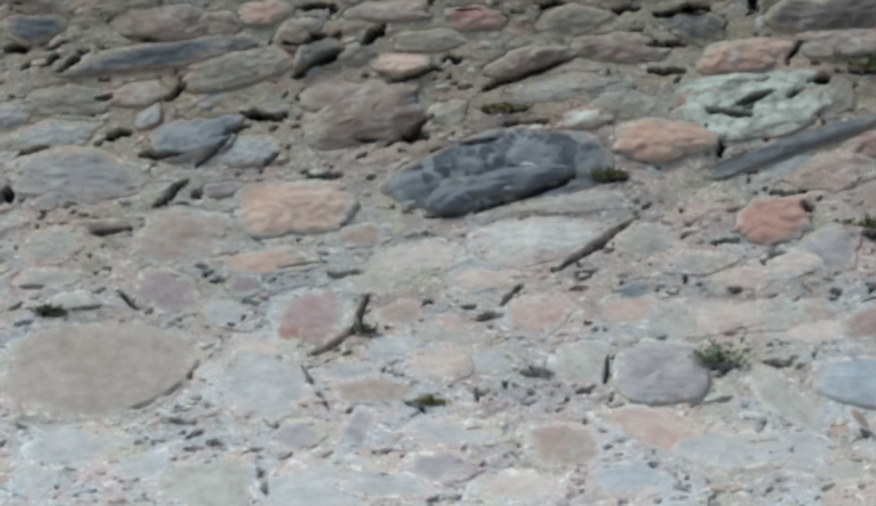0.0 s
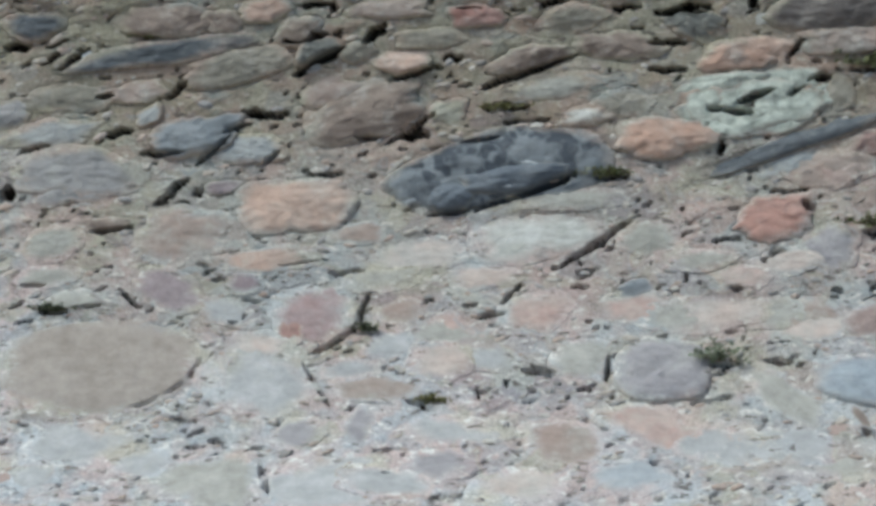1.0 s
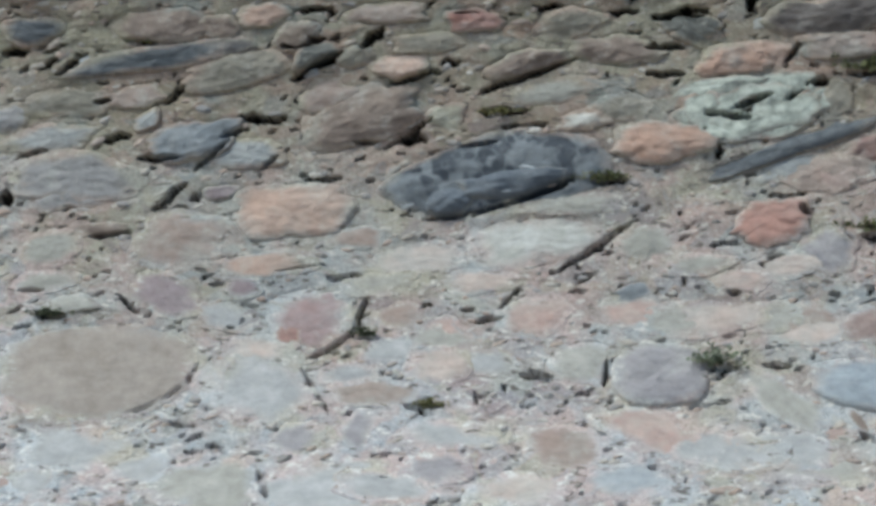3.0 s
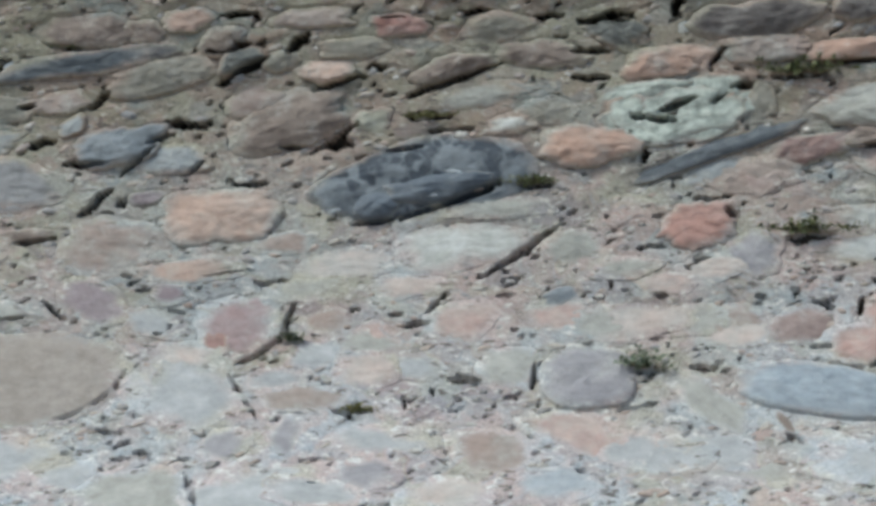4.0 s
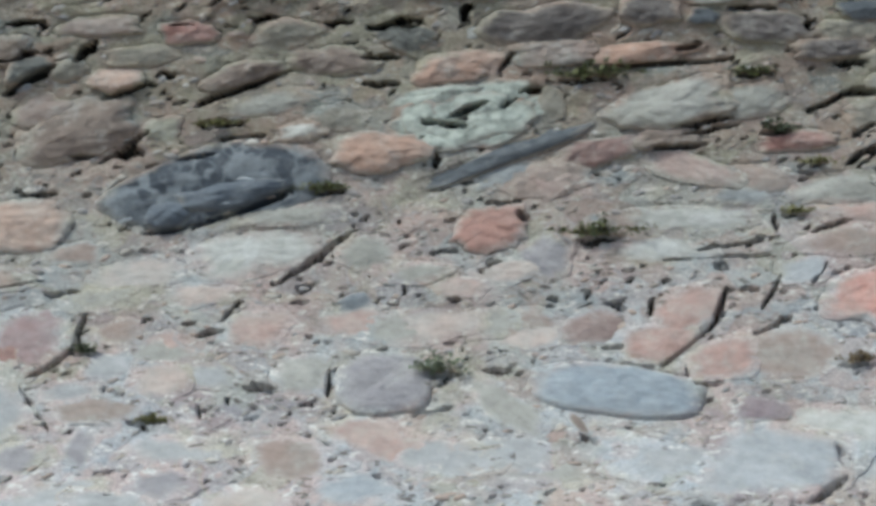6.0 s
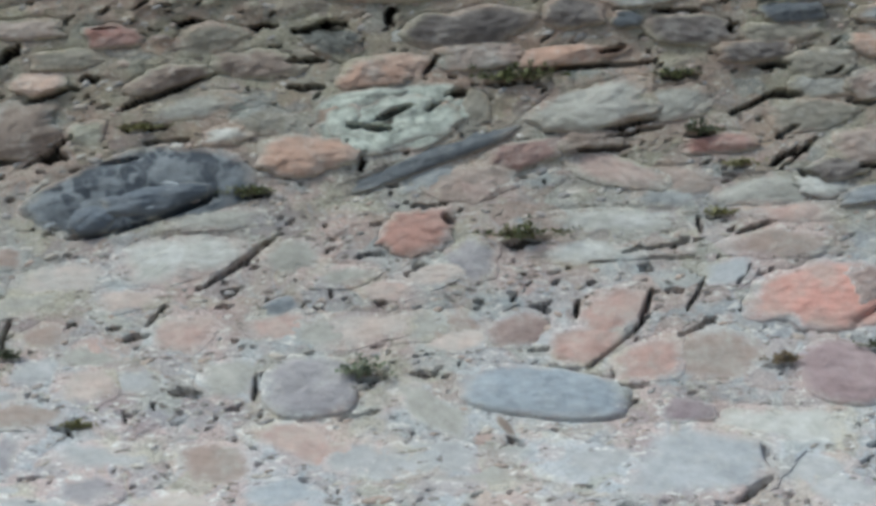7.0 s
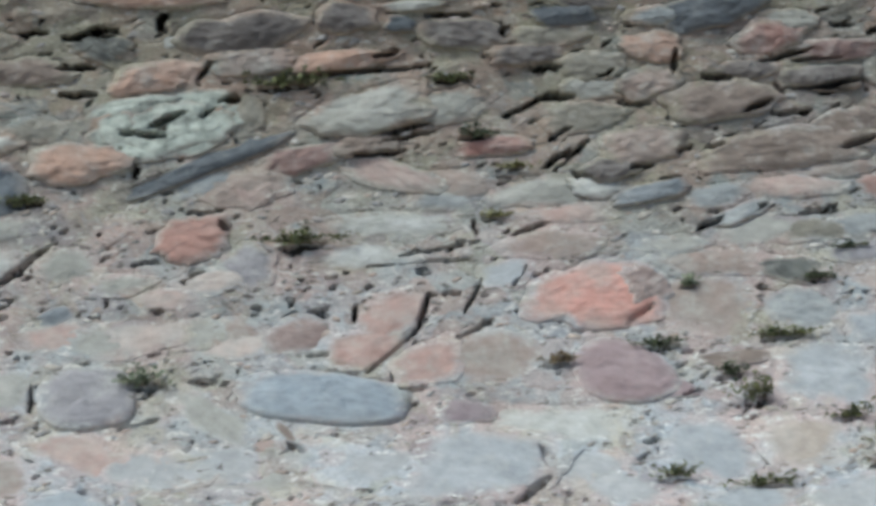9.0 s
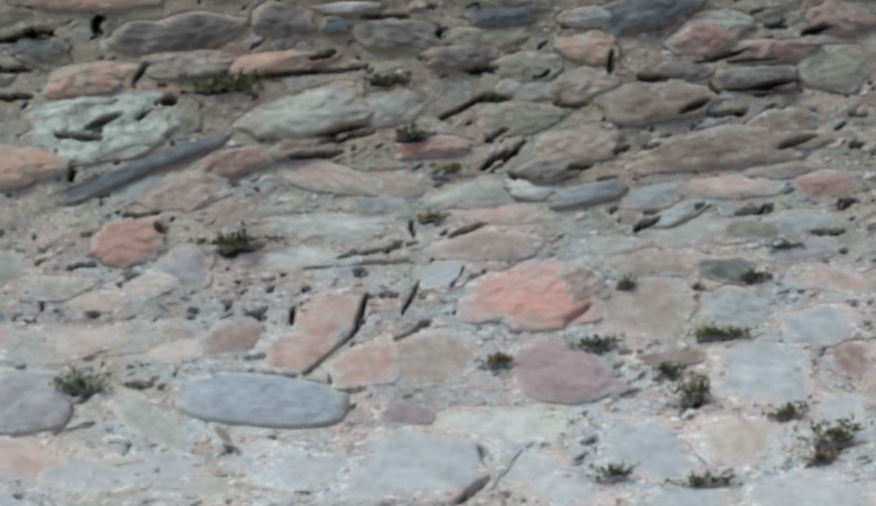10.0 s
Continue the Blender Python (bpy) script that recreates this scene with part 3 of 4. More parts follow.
gouge(-1.338, 0.653, 0.020, 0.017, 16, 0.039)
gouge(-1.387, 0.607, 0.055, 0.010, 0, 0.035)
gouge(-1.483, 0.551, 0.020, 0.011, 11, 0.036)
gouge(-0.889, 0.448, 0.020, 0.017, 15, 0.039)
gouge(-0.900, 0.518, 0.039, 0.009, 4, 0.035)
gouge(-1.387, 0.754, 0.055, 0.008, 66, 0.030)
gouge(-1.486, 0.665, 0.101, 0.006, 28, 0.024)
gouge(-1.417, 0.707, 0.063, 0.006, 38, 0.024)
gouge(-1.580, 0.949, 0.056, 0.010, -44, 0.035)
gouge(0.497, 0.716, 0.064, 0.009, -2, 0.040)
gouge(-0.001, 0.769, 0.042, 0.018, -13, 0.050)
gouge(0.283, 0.823, 0.047, 0.015, -2, 0.050)
gouge(0.657, 0.866, 0.091, 0.018, 26, 0.050)
gouge(0.667, 0.957, 0.088, 0.012, 59, 0.045)
gouge(-0.007, 1.035, 0.046, 0.035, -2, 0.045)
gouge(0.025, 1.214, 0.062, 0.011, -2, 0.040)
gouge(0.419, 0.995, 0.021, 0.018, -2, 0.045)
gouge(0.212, 0.576, 0.046, 0.030, -38, 0.040)
gouge(-0.553, 0.740, 0.067, 0.017, -8, 0.050)
gouge(-0.274, 0.488, 0.018, 0.019, -2, 0.045)
gouge(-0.209, 0.993, 0.008, 0.059, -2, 0.025)
gouge(0.615, 0.966, 0.040, 0.018, -2, 0.045)
gouge(-0.089, 0.964, 0.027, 0.024, -2, 0.035)
gouge(0.924, 1.463, 0.085, 0.029, -3, 0.060)
gouge(0.845, 1.444, 0.114, 0.013, 22, 0.045)
gouge(0.902, 1.538, 0.071, 0.023, 0, 0.055)
gouge(1.047, 1.517, 0.043, 0.028, 17, 0.050)
gouge(1.226, 1.539, 0.063, 0.023, 80, 0.055)
gouge(1.644, 1.461, 0.133, 0.022, 7, 0.060)
gouge(1.427, 1.412, 0.074, 0.026, 22, 0.055)
gouge(1.684, 1.306, 0.099, 0.024, 17, 0.050)
gouge(1.527, 1.542, 0.161, 0.017, 11, 0.050)
gouge(1.334, 1.491, 0.072, 0.029, -3, 0.050)
gouge(0.547, 1.381, 0.125, 0.014, 10, 0.050)
gouge(0.842, 1.131, 0.080, 0.017, 22, 0.045)
gouge(1.275, 1.111, 0.067, 0.017, 17, 0.045)
gouge(0.967, 1.250, 0.050, 0.027, -30, 0.055)
gouge(0.910, 1.307, 0.072, 0.018, 32, 0.050)
gouge(1.665, 1.613, 0.053, 0.014, -3, 0.045)
gouge(1.782, 1.602, 0.089, 0.024, 17, 0.050)
gouge(0.783, 0.505, 0.067, 0.022, -75, 0.055)
gouge(0.745, 0.411, 0.105, 0.028, 36, 0.036)
gouge(1.374, 0.935, 0.025, 0.020, -4, 0.050)
gouge(1.158, 0.660, 0.048, 0.015, 18, 0.045)
gouge(-0.120, 0.668, 0.036, 0.012, 13, 0.045)
gouge(1.835, 1.292, 0.029, 0.021, -3, 0.045)
gouge(0.923, 1.371, 0.058, 0.014, 27, 0.045)
gouge(1.066, 0.880, 0.085, 0.018, 32, 0.018)
gouge(1.082, 1.268, 0.128, 0.020, 7, 0.045)
gouge(0.665, 1.681, 0.098, 0.014, -3, 0.050)
gouge(0.803, 1.633, 0.028, 0.042, -3, 0.040)
gouge(1.039, 0.527, 0.040, 0.019, 7, 0.045)
gouge(1.758, 1.009, 0.020, 0.018, -4, 0.040)
gouge(1.414, 1.301, 0.057, 0.012, -3, 0.035)
gouge(-0.212, 1.673, 0.107, 0.016, 10, 0.045)
gouge(1.229, 1.311, 0.044, 0.014, 17, 0.040)
gouge(1.725, 1.065, 0.086, 0.018, -4, 0.040)
gouge(0.988, 0.690, 0.011, 0.010, -5, 0.030)
gouge(1.484, 0.649, 0.019, 0.016, -5, 0.040)
gouge(1.512, 1.391, 0.087, 0.015, 0, 0.045)
gouge(1.291, 1.122, 0.087, 0.013, 17, 0.035)
gouge(1.797, 1.144, 0.043, 0.018, -3, 0.045)
gouge(1.549, 1.129, 0.086, 0.013, 2, 0.035)
gouge(-0.044, 1.451, 0.094, 0.028, 22, 0.062)
gouge(-0.141, 1.422, 0.035, 0.025, -1, 0.062)
gouge(-0.145, 1.383, 0.032, 0.020, -1, 0.040)
gouge(0.064, 1.473, 0.081, 0.016, 40, 0.035)
gouge(0.254, 1.519, 0.115, 0.022, 3, 0.018)
gouge(0.655, 1.516, 0.064, 0.016, 3, 0.018)
gouge(0.710, 1.369, 0.067, 0.021, 3, 0.018)
gouge(0.267, 1.112, 0.097, 0.025, 3, 0.018)
gouge(-0.125, 0.760, 0.068, 0.030, 3, 0.018)
gouge(-0.403, 1.256, 0.090, 0.019, 3, 0.018)
gouge(-1.566, 1.635, 0.048, 0.011, 3, 0.013)
gouge(-1.770, 0.912, 0.055, 0.016, 3, 0.018)
gouge(-0.660, 1.434, 0.070, 0.010, 3, 0.012)
gouge(-0.974, 0.853, 0.046, 0.012, 3, 0.014)
gouge(-0.799, 0.655, 0.053, 0.011, 3, 0.013)
gouge(1.308, 0.613, 0.061, 0.044, 3, 0.018)
gouge(1.060, 0.408, 0.065, 0.018, 3, 0.018)
gouge(1.268, 0.364, 0.078, 0.020, 3, 0.018)
gouge(1.519, 0.547, 0.056, 0.022, 3, 0.018)
gouge(1.603, 0.456, 0.077, 0.043, 3, 0.018)
gouge(1.562, 0.411, 0.047, 0.019, 3, 0.018)
gouge(1.100, 0.786, 0.078, 0.018, 3, 0.018)
gouge(1.404, 0.790, 0.099, 0.019, 3, 0.018)
gouge(0.848, 0.757, 0.061, 0.019, 3, 0.018)
gouge(1.195, 0.946, 0.045, 0.020, 3, 0.018)
gouge(1.511, 0.945, 0.051, 0.016, 3, 0.018)
gouge(1.611, 1.026, 0.051, 0.011, 3, 0.013)
gouge(0.793, 1.285, 0.062, 0.010, 3, 0.011)
gouge(0.735, 1.158, 0.046, 0.011, 3, 0.013)
gouge(1.254, 0.694, 0.057, 0.019, 3, 0.018)
# stones of the wall
stone(-1.628, 0.770, 0.510, 0.290, -0, BUFF, 0.008, p=2.2, wob=0.04, taper=0.1, cuts=0, bare=1.5)
stone(-1.211, 0.710, 0.341, 0.215, 3, ASH, 0.005, p=3, bare=0.45)
stone(-1.305, 0.425, 0.255, 0.188, 6, SAGE, 0.006, p=2.6, bare=1.25)
stone(-1.013, 0.427, 0.331, 0.219, 7, ASH, 0.005, p=2.4, bare=0.85)
stone(-1.179, 1.185, 0.317, 0.145, 3, SALMON, 0.019, p=2.6, bare=1.65)
stone(-1.470, 1.125, 0.253, 0.141, -4, ROSEGREY, 0.014, bare=0.85)
stone(-1.236, 1.051, 0.287, 0.078, 4, SALMON, 0.008, bare=0.85)
stone(-1.468, 0.967, 0.200, 0.117, -19, MAUVE, 0.008, p=3.2, bare=0.45)
stone(-1.284, 0.985, 0.113, 0.069, -4, MAUVE, 0.007, bare=0.45)
stone(-1.129, 0.895, 0.226, 0.168, 13, DUSTY, 0.008, p=3.2, bare=0.85)
stone(-1.447, 1.382, 0.279, 0.106, 11, BLUE, 0.030, p=2.3, bare=1.65)
stone(-1.301, 1.341, 0.213, 0.091, 9, GREY, 0.018, bare=0.85)
stone(-1.741, 1.285, 0.351, 0.148, 1, DUSKGREY, 0.020, bare=0.85)
stone(-1.671, 1.150, 0.159, 0.045, 2, BROWN, 0.011, bare=0.45)
stone(-0.990, 1.431, 0.344, 0.152, 13, BROWN, 0.034, p=2.6, bare=1.25)
stone(-0.680, 1.285, 0.560, 0.190, 7, SLATE, 0.026, p=2.5, wob=0.07, cuts=3, bare=4.5)
stone(-0.625, 1.255, 0.300, 0.076, 5, SLATE2, 0.046, p=2.3, wob=0.07, cuts=2, bare=4)
stone(-0.786, 1.217, 0.135, 0.080, 9, SLATE2, 0.044, p=2.4, wob=0.09, cuts=3, bare=4)
stone(-0.575, 1.290, 0.120, 0.020, -4, VEIN, 0.027, wob=0.3, cuts=3, bare=1.0)
stone(-0.672, 1.231, 0.080, 0.020, 4, VEIN, 0.030, wob=0.2, cuts=0, bare=3)
stone(-0.885, 1.205, 0.070, 0.018, 4, VEIN, 0.012, wob=0.3, cuts=3, bare=0.8)
stone(-1.533, 1.593, 0.525, 0.075, 7, DARKBLUE, 0.022, bare=1.0)
stone(-1.873, 1.673, 0.208, 0.072, 1, DARKBLUE, 0.024, bare=1.0)
stone(-1.519, 1.681, 0.278, 0.088, 0, BROWN, 0.024, bare=1.25)
stone(-1.329, 1.560, 0.303, 0.103, 6, OLIVE, 0.022, bare=1.25)
stone(-1.125, 1.590, 0.128, 0.072, 19, DARKOLIVE, 0.045, bare=1.25)
stone(-0.907, 1.562, 0.162, 0.074, 5, SALMON, 0.030, bare=1.65)
stone(-0.598, 1.558, 0.229, 0.068, 13, BROWN, 0.030, bare=1.25)
stone(-0.254, 1.351, 0.279, 0.110, -1, ORANGE, 0.030, p=3, bare=1.65)
stone(0.033, 1.332, 0.465, 0.050, 20, DARKBLUE, 0.022, bare=1.9, wob=0.16, taper=-0.35, cuts=2)
stone(0.004, 1.153, 0.205, 0.128, 14, RED, 0.020, p=2.3, wob=0.15, taper=-0.3, bare=1.4)
stone(-0.560, 1.111, 0.387, 0.138, 8, PALE, 0.012, p=3, bare=0.5)
stone(-0.293, 1.096, 0.161, 0.102, 2, SAGE, 0.010, bare=0.45)
stone(-0.564, 0.907, 0.208, 0.117, 5, ROSE, 0.007, bare=0.45)
stone(-0.324, 0.911, 0.191, 0.100, 6, ROSE, 0.005, bare=-0.05)
stone(-0.452, 0.782, 0.146, 0.125, -4, SAGE, 0.009, bare=0.85)
stone(-0.261, 0.744, 0.222, 0.167, -5, MAUVEGREY, 0.019, p=2.6, cuts=0, bare=1.75, wob=0.05)
stone(-0.290, 0.592, 0.273, 0.133, -17, ROSE, 0.006, p=3, bare=0.85)
stone(-0.487, 0.552, 0.194, 0.150, -6, ROSEGREY, 0.004, bare=0.45)
stone(-0.784, 0.771, 0.186, 0.111, 6, PALEROSE, 0.005, bare=0.45)
stone(-0.945, 0.694, 0.224, 0.081, -4, ROSEGREY, 0.005, bare=0.45)
stone(-1.112, 0.569, 0.141, 0.110, 6, MAUVEGREY, 0.004, bare=0.45)
stone(-0.968, 0.595, 0.100, 0.130, -23, MAUVEGREY, 0.003, bare=-0.05)
stone(-0.323, 0.453, 0.230, 0.115, -3, BLUE2, 0.003, bare=0.45)
stone(-0.760, 0.483, 0.158, 0.110, 7, MAUVEGREY, 0.003, bare=-0.05)
stone(0.022, 0.675, 0.247, 0.096, -42, SAGE, 0.005, bare=0.45)
stone(-0.331, 0.972, 0.096, 0.044, 13, BLUE, 0.011, bare=1.25)
stone(-1.368, 1.241, 0.105, 0.042, 7, MAUVE, 0.017, bare=0.85)
stone(-0.731, 1.670, 0.161, 0.059, 1, DULLRED, 0.022, bare=1.25)
stone(-0.377, 1.587, 0.241, 0.078, 2, BROWN, 0.022, bare=1.25)
stone(-0.056, 1.566, 0.243, 0.083, 3, SALMON, 0.024, bare=1.65)
stone(-0.191, 1.642, 0.164, 0.066, -14, DARKOLIVE, 0.024, bare=1.25)
stone(-0.494, 1.653, 0.194, 0.086, 5, OLIVE, 0.018, bare=0.85)
stone(-1.178, 1.639, 0.129, 0.082, 8, DARKBROWN, 0.030, bare=1.25)
stone(-0.843, 1.617, 0.183, 0.063, 2, OLIVE, 0.016, bare=0.85)
stone(-1.803, 1.484, 0.281, 0.080, 3, OLIVE, 0.018, bare=0.85)
stone(-1.921, 1.450, 0.133, 0.074, 7, DUSKGREY, 0.020, bare=0.85)
stone(-1.605, 1.494, 0.190, 0.058, 4, ROSEGREY, 0.016, bare=0.85)
stone(-1.559, 1.432, 0.085, 0.054, 30, GREY, 0.020, bare=0.85)
stone(-1.797, 1.099, 0.173, 0.107, 5, SAGE, 0.010, bare=0.45)
stone(-1.767, 1.241, 0.191, 0.089, -1, DUSKGREY, 0.011, bare=0.45)
stone(-1.807, 1.396, 0.280, 0.074, 3, GREY, 0.014, bare=0.45)
stone(-1.098, 1.491, 0.171, 0.080, 7, ROSEGREY, 0.016, bare=0.85)
stone(-0.956, 1.692, 0.213, 0.056, 0, ROSEGREY, 0.020, bare=0.85)
stone(-1.271, 1.698, 0.159, 0.062, -1, SALMON, 0.020, bare=1.25)
stone(-1.373, 1.675, 0.116, 0.062, -1, BROWN, 0.020, bare=0.85)
stone(-1.028, 1.589, 0.113, 0.063, 19, OLIVE, 0.024, bare=1.25)
stone(-0.522, 1.486, 0.290, 0.068, 5, SAGE, 0.014, bare=0.45)
stone(-0.370, 1.440, 0.178, 0.077, 4, OLIVE, 0.014, bare=0.45)
stone(-0.800, 1.428, 0.126, 0.066, 2, MOSS, 0.016, bare=0.85)
stone(-0.452, 1.414, 0.151, 0.057, 5, PALE, 0.016, bare=0.85)
stone(-0.491, 1.197, 0.314, 0.058, 3, SAGE, 0.009, bare=-0.05)
stone(0.128, 1.277, 0.265, 0.099, 8, ROSEGREY, 0.016, bare=0.85)
stone(-1.647, 0.532, 0.320, 0.162, 3, ASH, 0.003, bare=-0.05)
stone(-1.800, 1.008, 0.188, 0.061, 2, SAGE, 0.006, bare=-0.05)
stone(-0.871, 1.059, 0.275, 0.104, 6, PALEROSE, 0.007, bare=-0.05)
stone(-0.755, 0.575, 0.212, 0.103, -5, ASH, 0.003, bare=-0.05)
stone(-0.869, 0.420, 0.238, 0.106, -5, ASH, 0.003, bare=-0.05)
stone(-0.575, 0.422, 0.258, 0.125, 3, PALEROSE, 0.003, bare=-0.05)
stone(-0.950, 1.000, 0.206, 0.075, 4, SAGE, 0.006, bare=-0.05)
stone(-0.703, 0.998, 0.217, 0.075, 4, PALEROSE, 0.006, bare=-0.05)
stone(-0.111, 0.538, 0.231, 0.135, -12, ASH, 0.003, bare=-0.05)
stone(-0.126, 0.904, 0.252, 0.112, 4, PALEROSE, 0.005, bare=-0.05)
stone(0.005, 0.903, 0.195, 0.096, 4, SAGE, 0.005, bare=-0.05)
stone(-1.332, 0.912, 0.169, 0.081, -11, ASH, 0.005, bare=-0.05)
stone(-1.224, 0.819, 0.225, 0.082, -7, PALEROSE, 0.005, bare=-0.05)
stone(-0.179, 1.037, 0.186, 0.073, 4, SAGE, 0.007, bare=-0.05)
stone(0.032, 1.035, 0.197, 0.073, 4, PALEROSE, 0.007, bare=-0.05)
stone(-0.776, 0.848, 0.218, 0.082, -4, SAGE, 0.004, bare=-0.05)
stone(0.267, 1.335, 0.204, 0.082, 9, MAROON, 0.024, bare=1.25)
stone(0.435, 1.360, 0.163, 0.065, 4, BROWN, 0.026, bare=1.25)
stone(0.442, 1.446, 0.368, 0.115, 7, SAGE, 0.030, bare=1.25)
stone(0.372, 1.583, 0.355, 0.058, 3, ORANGE, 0.026, bare=1.65)
stone(0.174, 1.587, 0.261, 0.072, 0, ROSEGREY, 0.022, bare=1.25)
stone(-0.075, 1.551, 0.234, 0.078, 2, ORANGE, 0.024, bare=1.65)
stone(0.129, 1.070, 0.141, 0.134, -13, MAUVEGREY, 0.011, p=3, bare=0.85)
stone(0.156, 1.257, 0.109, 0.086, 9, ROSE, 0.017, bare=0.85)
stone(0.041, 1.282, 0.177, 0.080, 13, GREY, 0.014, bare=0.45)
stone(0.232, 0.882, 0.166, 0.118, 4, DUSKROSE, 0.010, p=2.2, taper=-0.2, bare=1.1)
stone(0.509, 1.281, 0.269, 0.086, -15, ROSE, 0.016, bare=0.85)
stone(0.482, 1.160, 0.389, 0.072, 0, PALE, 0.010, bare=0.45)
stone(0.411, 1.083, 0.295, 0.073, 3, PALE, 0.007, bare=-0.05)
stone(0.619, 1.213, 0.229, 0.063, 1, GREY, 0.009, bare=-0.05)
stone(0.189, 0.621, 0.098, 0.036, -58, BROWN, 0.007, bare=0.85)
stone(0.153, 1.660, 0.307, 0.113, -1, DUSK, 0.030, bare=1.25)
stone(0.415, 1.684, 0.159, 0.086, -5, DUSK, 0.030, bare=1.25)
stone(0.542, 1.664, 0.086, 0.050, -3, DARKBLUE, 0.030, bare=1.65)
stone(0.712, 1.634, 0.252, 0.087, -7, DUSK, 0.026, bare=1.25)
stone(0.947, 1.669, 0.177, 0.064, 1, DARKBLUE, 0.028, bare=1.65)
stone(1.311, 1.658, 0.289, 0.093, 3, DARKBLUE, 0.030, bare=1.65)
stone(1.470, 1.591, 0.204, 0.089, 1, DULLRED, 0.030, bare=1.25)
stone(1.638, 1.548, 0.293, 0.063, 2, MAROON, 0.032, bare=1.25)
stone(1.169, 1.576, 0.178, 0.080, -9, ORANGE, 0.024, bare=1.65)
stone(1.595, 1.481, 0.233, 0.081, -1, DUSK, 0.036, p=2.3, bare=1.25)
stone(1.415, 1.507, 0.160, 0.057, 3, DUSK, 0.024, bare=1.25)
stone(0.848, 1.575, 0.198, 0.065, 1, DUSK, 0.030, bare=1.25)
stone(0.894, 1.620, 0.240, 0.062, -1, OLIVE, 0.020, bare=0.85)
stone(1.335, 1.429, 0.318, 0.118, 5, BROWN, 0.034, bare=1.25)
stone(1.161, 1.488, 0.186, 0.086, 3, ROSEGREY, 0.024, bare=1.25)
stone(1.117, 1.329, 0.229, 0.104, 7, ROSEGREY, 0.024, bare=1.25)
stone(1.047, 1.270, 0.171, 0.072, 7, DUSK, 0.031, bare=1.25)
stone(1.487, 1.299, 0.507, 0.117, 2, BROWN, 0.022, bare=1.25)
stone(1.653, 1.354, 0.235, 0.087, 5, BROWN, 0.024, bare=1.25)
stone(1.142, 1.203, 0.222, 0.052, 9, BLUE, 0.019, bare=1.65)
stone(0.752, 1.344, 0.210, 0.057, 3, DULLRED, 0.026, bare=1.25)
stone(1.488, 1.200, 0.330, 0.062, -1, ROSE, 0.014, bare=0.85)
stone(1.829, 1.629, 0.192, 0.092, -1, MAROON, 0.030, bare=1.25)
stone(1.801, 1.493, 0.236, 0.122, 1, OLIVE, 0.020, bare=0.85)
stone(1.349, 1.134, 0.176, 0.049, 19, GREY, 0.017, bare=1.25)
stone(0.915, 1.156, 0.280, 0.064, 3, ROSE, 0.011, bare=0.45)
stone(0.879, 1.087, 0.291, 0.083, -0, ROSEGREY, 0.009, bare=0.45)
stone(1.385, 1.091, 0.270, 0.081, -0, SAGE, 0.009, bare=0.45)
stone(0.946, 0.934, 0.350, 0.186, 5, RED2, 0.024, p=2.2, wob=0.16, cuts=4, bare=1.35)
stone(1.085, 0.958, 0.130, 0.120, 17, DUSKROSE, 0.026, wob=0.2, bare=1.1)
stone(1.012, 0.728, 0.256, 0.172, -21, MAROON2, 0.016, p=2.1, taper=0.32, cuts=0, bare=1.95, wob=0.04)
stone(1.112, 0.676, 0.130, 0.062, -10, MAROON2, 0.009, taper=0.45, bare=1.5)
stone(1.241, 0.893, 0.305, 0.182, 0, ROSEGREY, 0.008, bare=0.85)
stone(1.461, 0.871, 0.220, 0.138, -9, GREY, 0.013, bare=1.25)
stone(1.445, 0.980, 0.180, 0.074, -10, DARKOLIVE, 0.017, bare=1.25)
stone(1.496, 0.673, 0.301, 0.230, -12, ASHBLUE, 0.007, bare=0.85)
stone(1.651, 0.805, 0.215, 0.126, 7, ASHBLUE, 0.008, bare=0.85)
stone(1.380, 0.496, 0.227, 0.196, -1, BUFF2, 0.006, bare=0.85)
stone(1.158, 0.488, 0.264, 0.245, -10, ASHBLUE, 0.004, bare=0.45)
stone(0.615, 0.493, 0.397, 0.220, -8, ASHBLUE, 0.004, p=3, bare=0.85)
stone(0.844, 0.586, 0.363, 0.129, -10, PALE, 0.004, bare=0.45)
stone(0.472, 0.925, 0.190, 0.138, 15, CLAY, 0.010, p=3, bare=1.2)
stone(0.396, 0.830, 0.215, 0.118, 16, CLAY, 0.008, p=3, bare=1.0)
stone(0.535, 0.785, 0.210, 0.120, 19, CLAY, 0.006, p=3, bare=0.35)
stone(0.282, 0.712, 0.416, 0.135, -9, STEEL, 0.020, p=2.4, cuts=0, bare=1.75, wob=0.05)
stone(0.608, 0.643, 0.150, 0.080, 0, MAUVE, 0.008, bare=1.3)
stone(0.693, 0.791, 0.287, 0.152, 0, ROSEGREY, 0.007, bare=0.85)
stone(1.277, 0.746, 0.180, 0.053, 2, BROWN, 0.010, bare=1.25)
stone(1.714, 0.712, 0.124, 0.107, -4, MAROON, 0.008, bare=0.85)
stone(1.507, 0.316, 0.354, 0.173, -11, ASH, 0.004, bare=0.45)
stone(1.747, 1.192, 0.218, 0.075, 1, DULLRED, 0.014, bare=0.85)
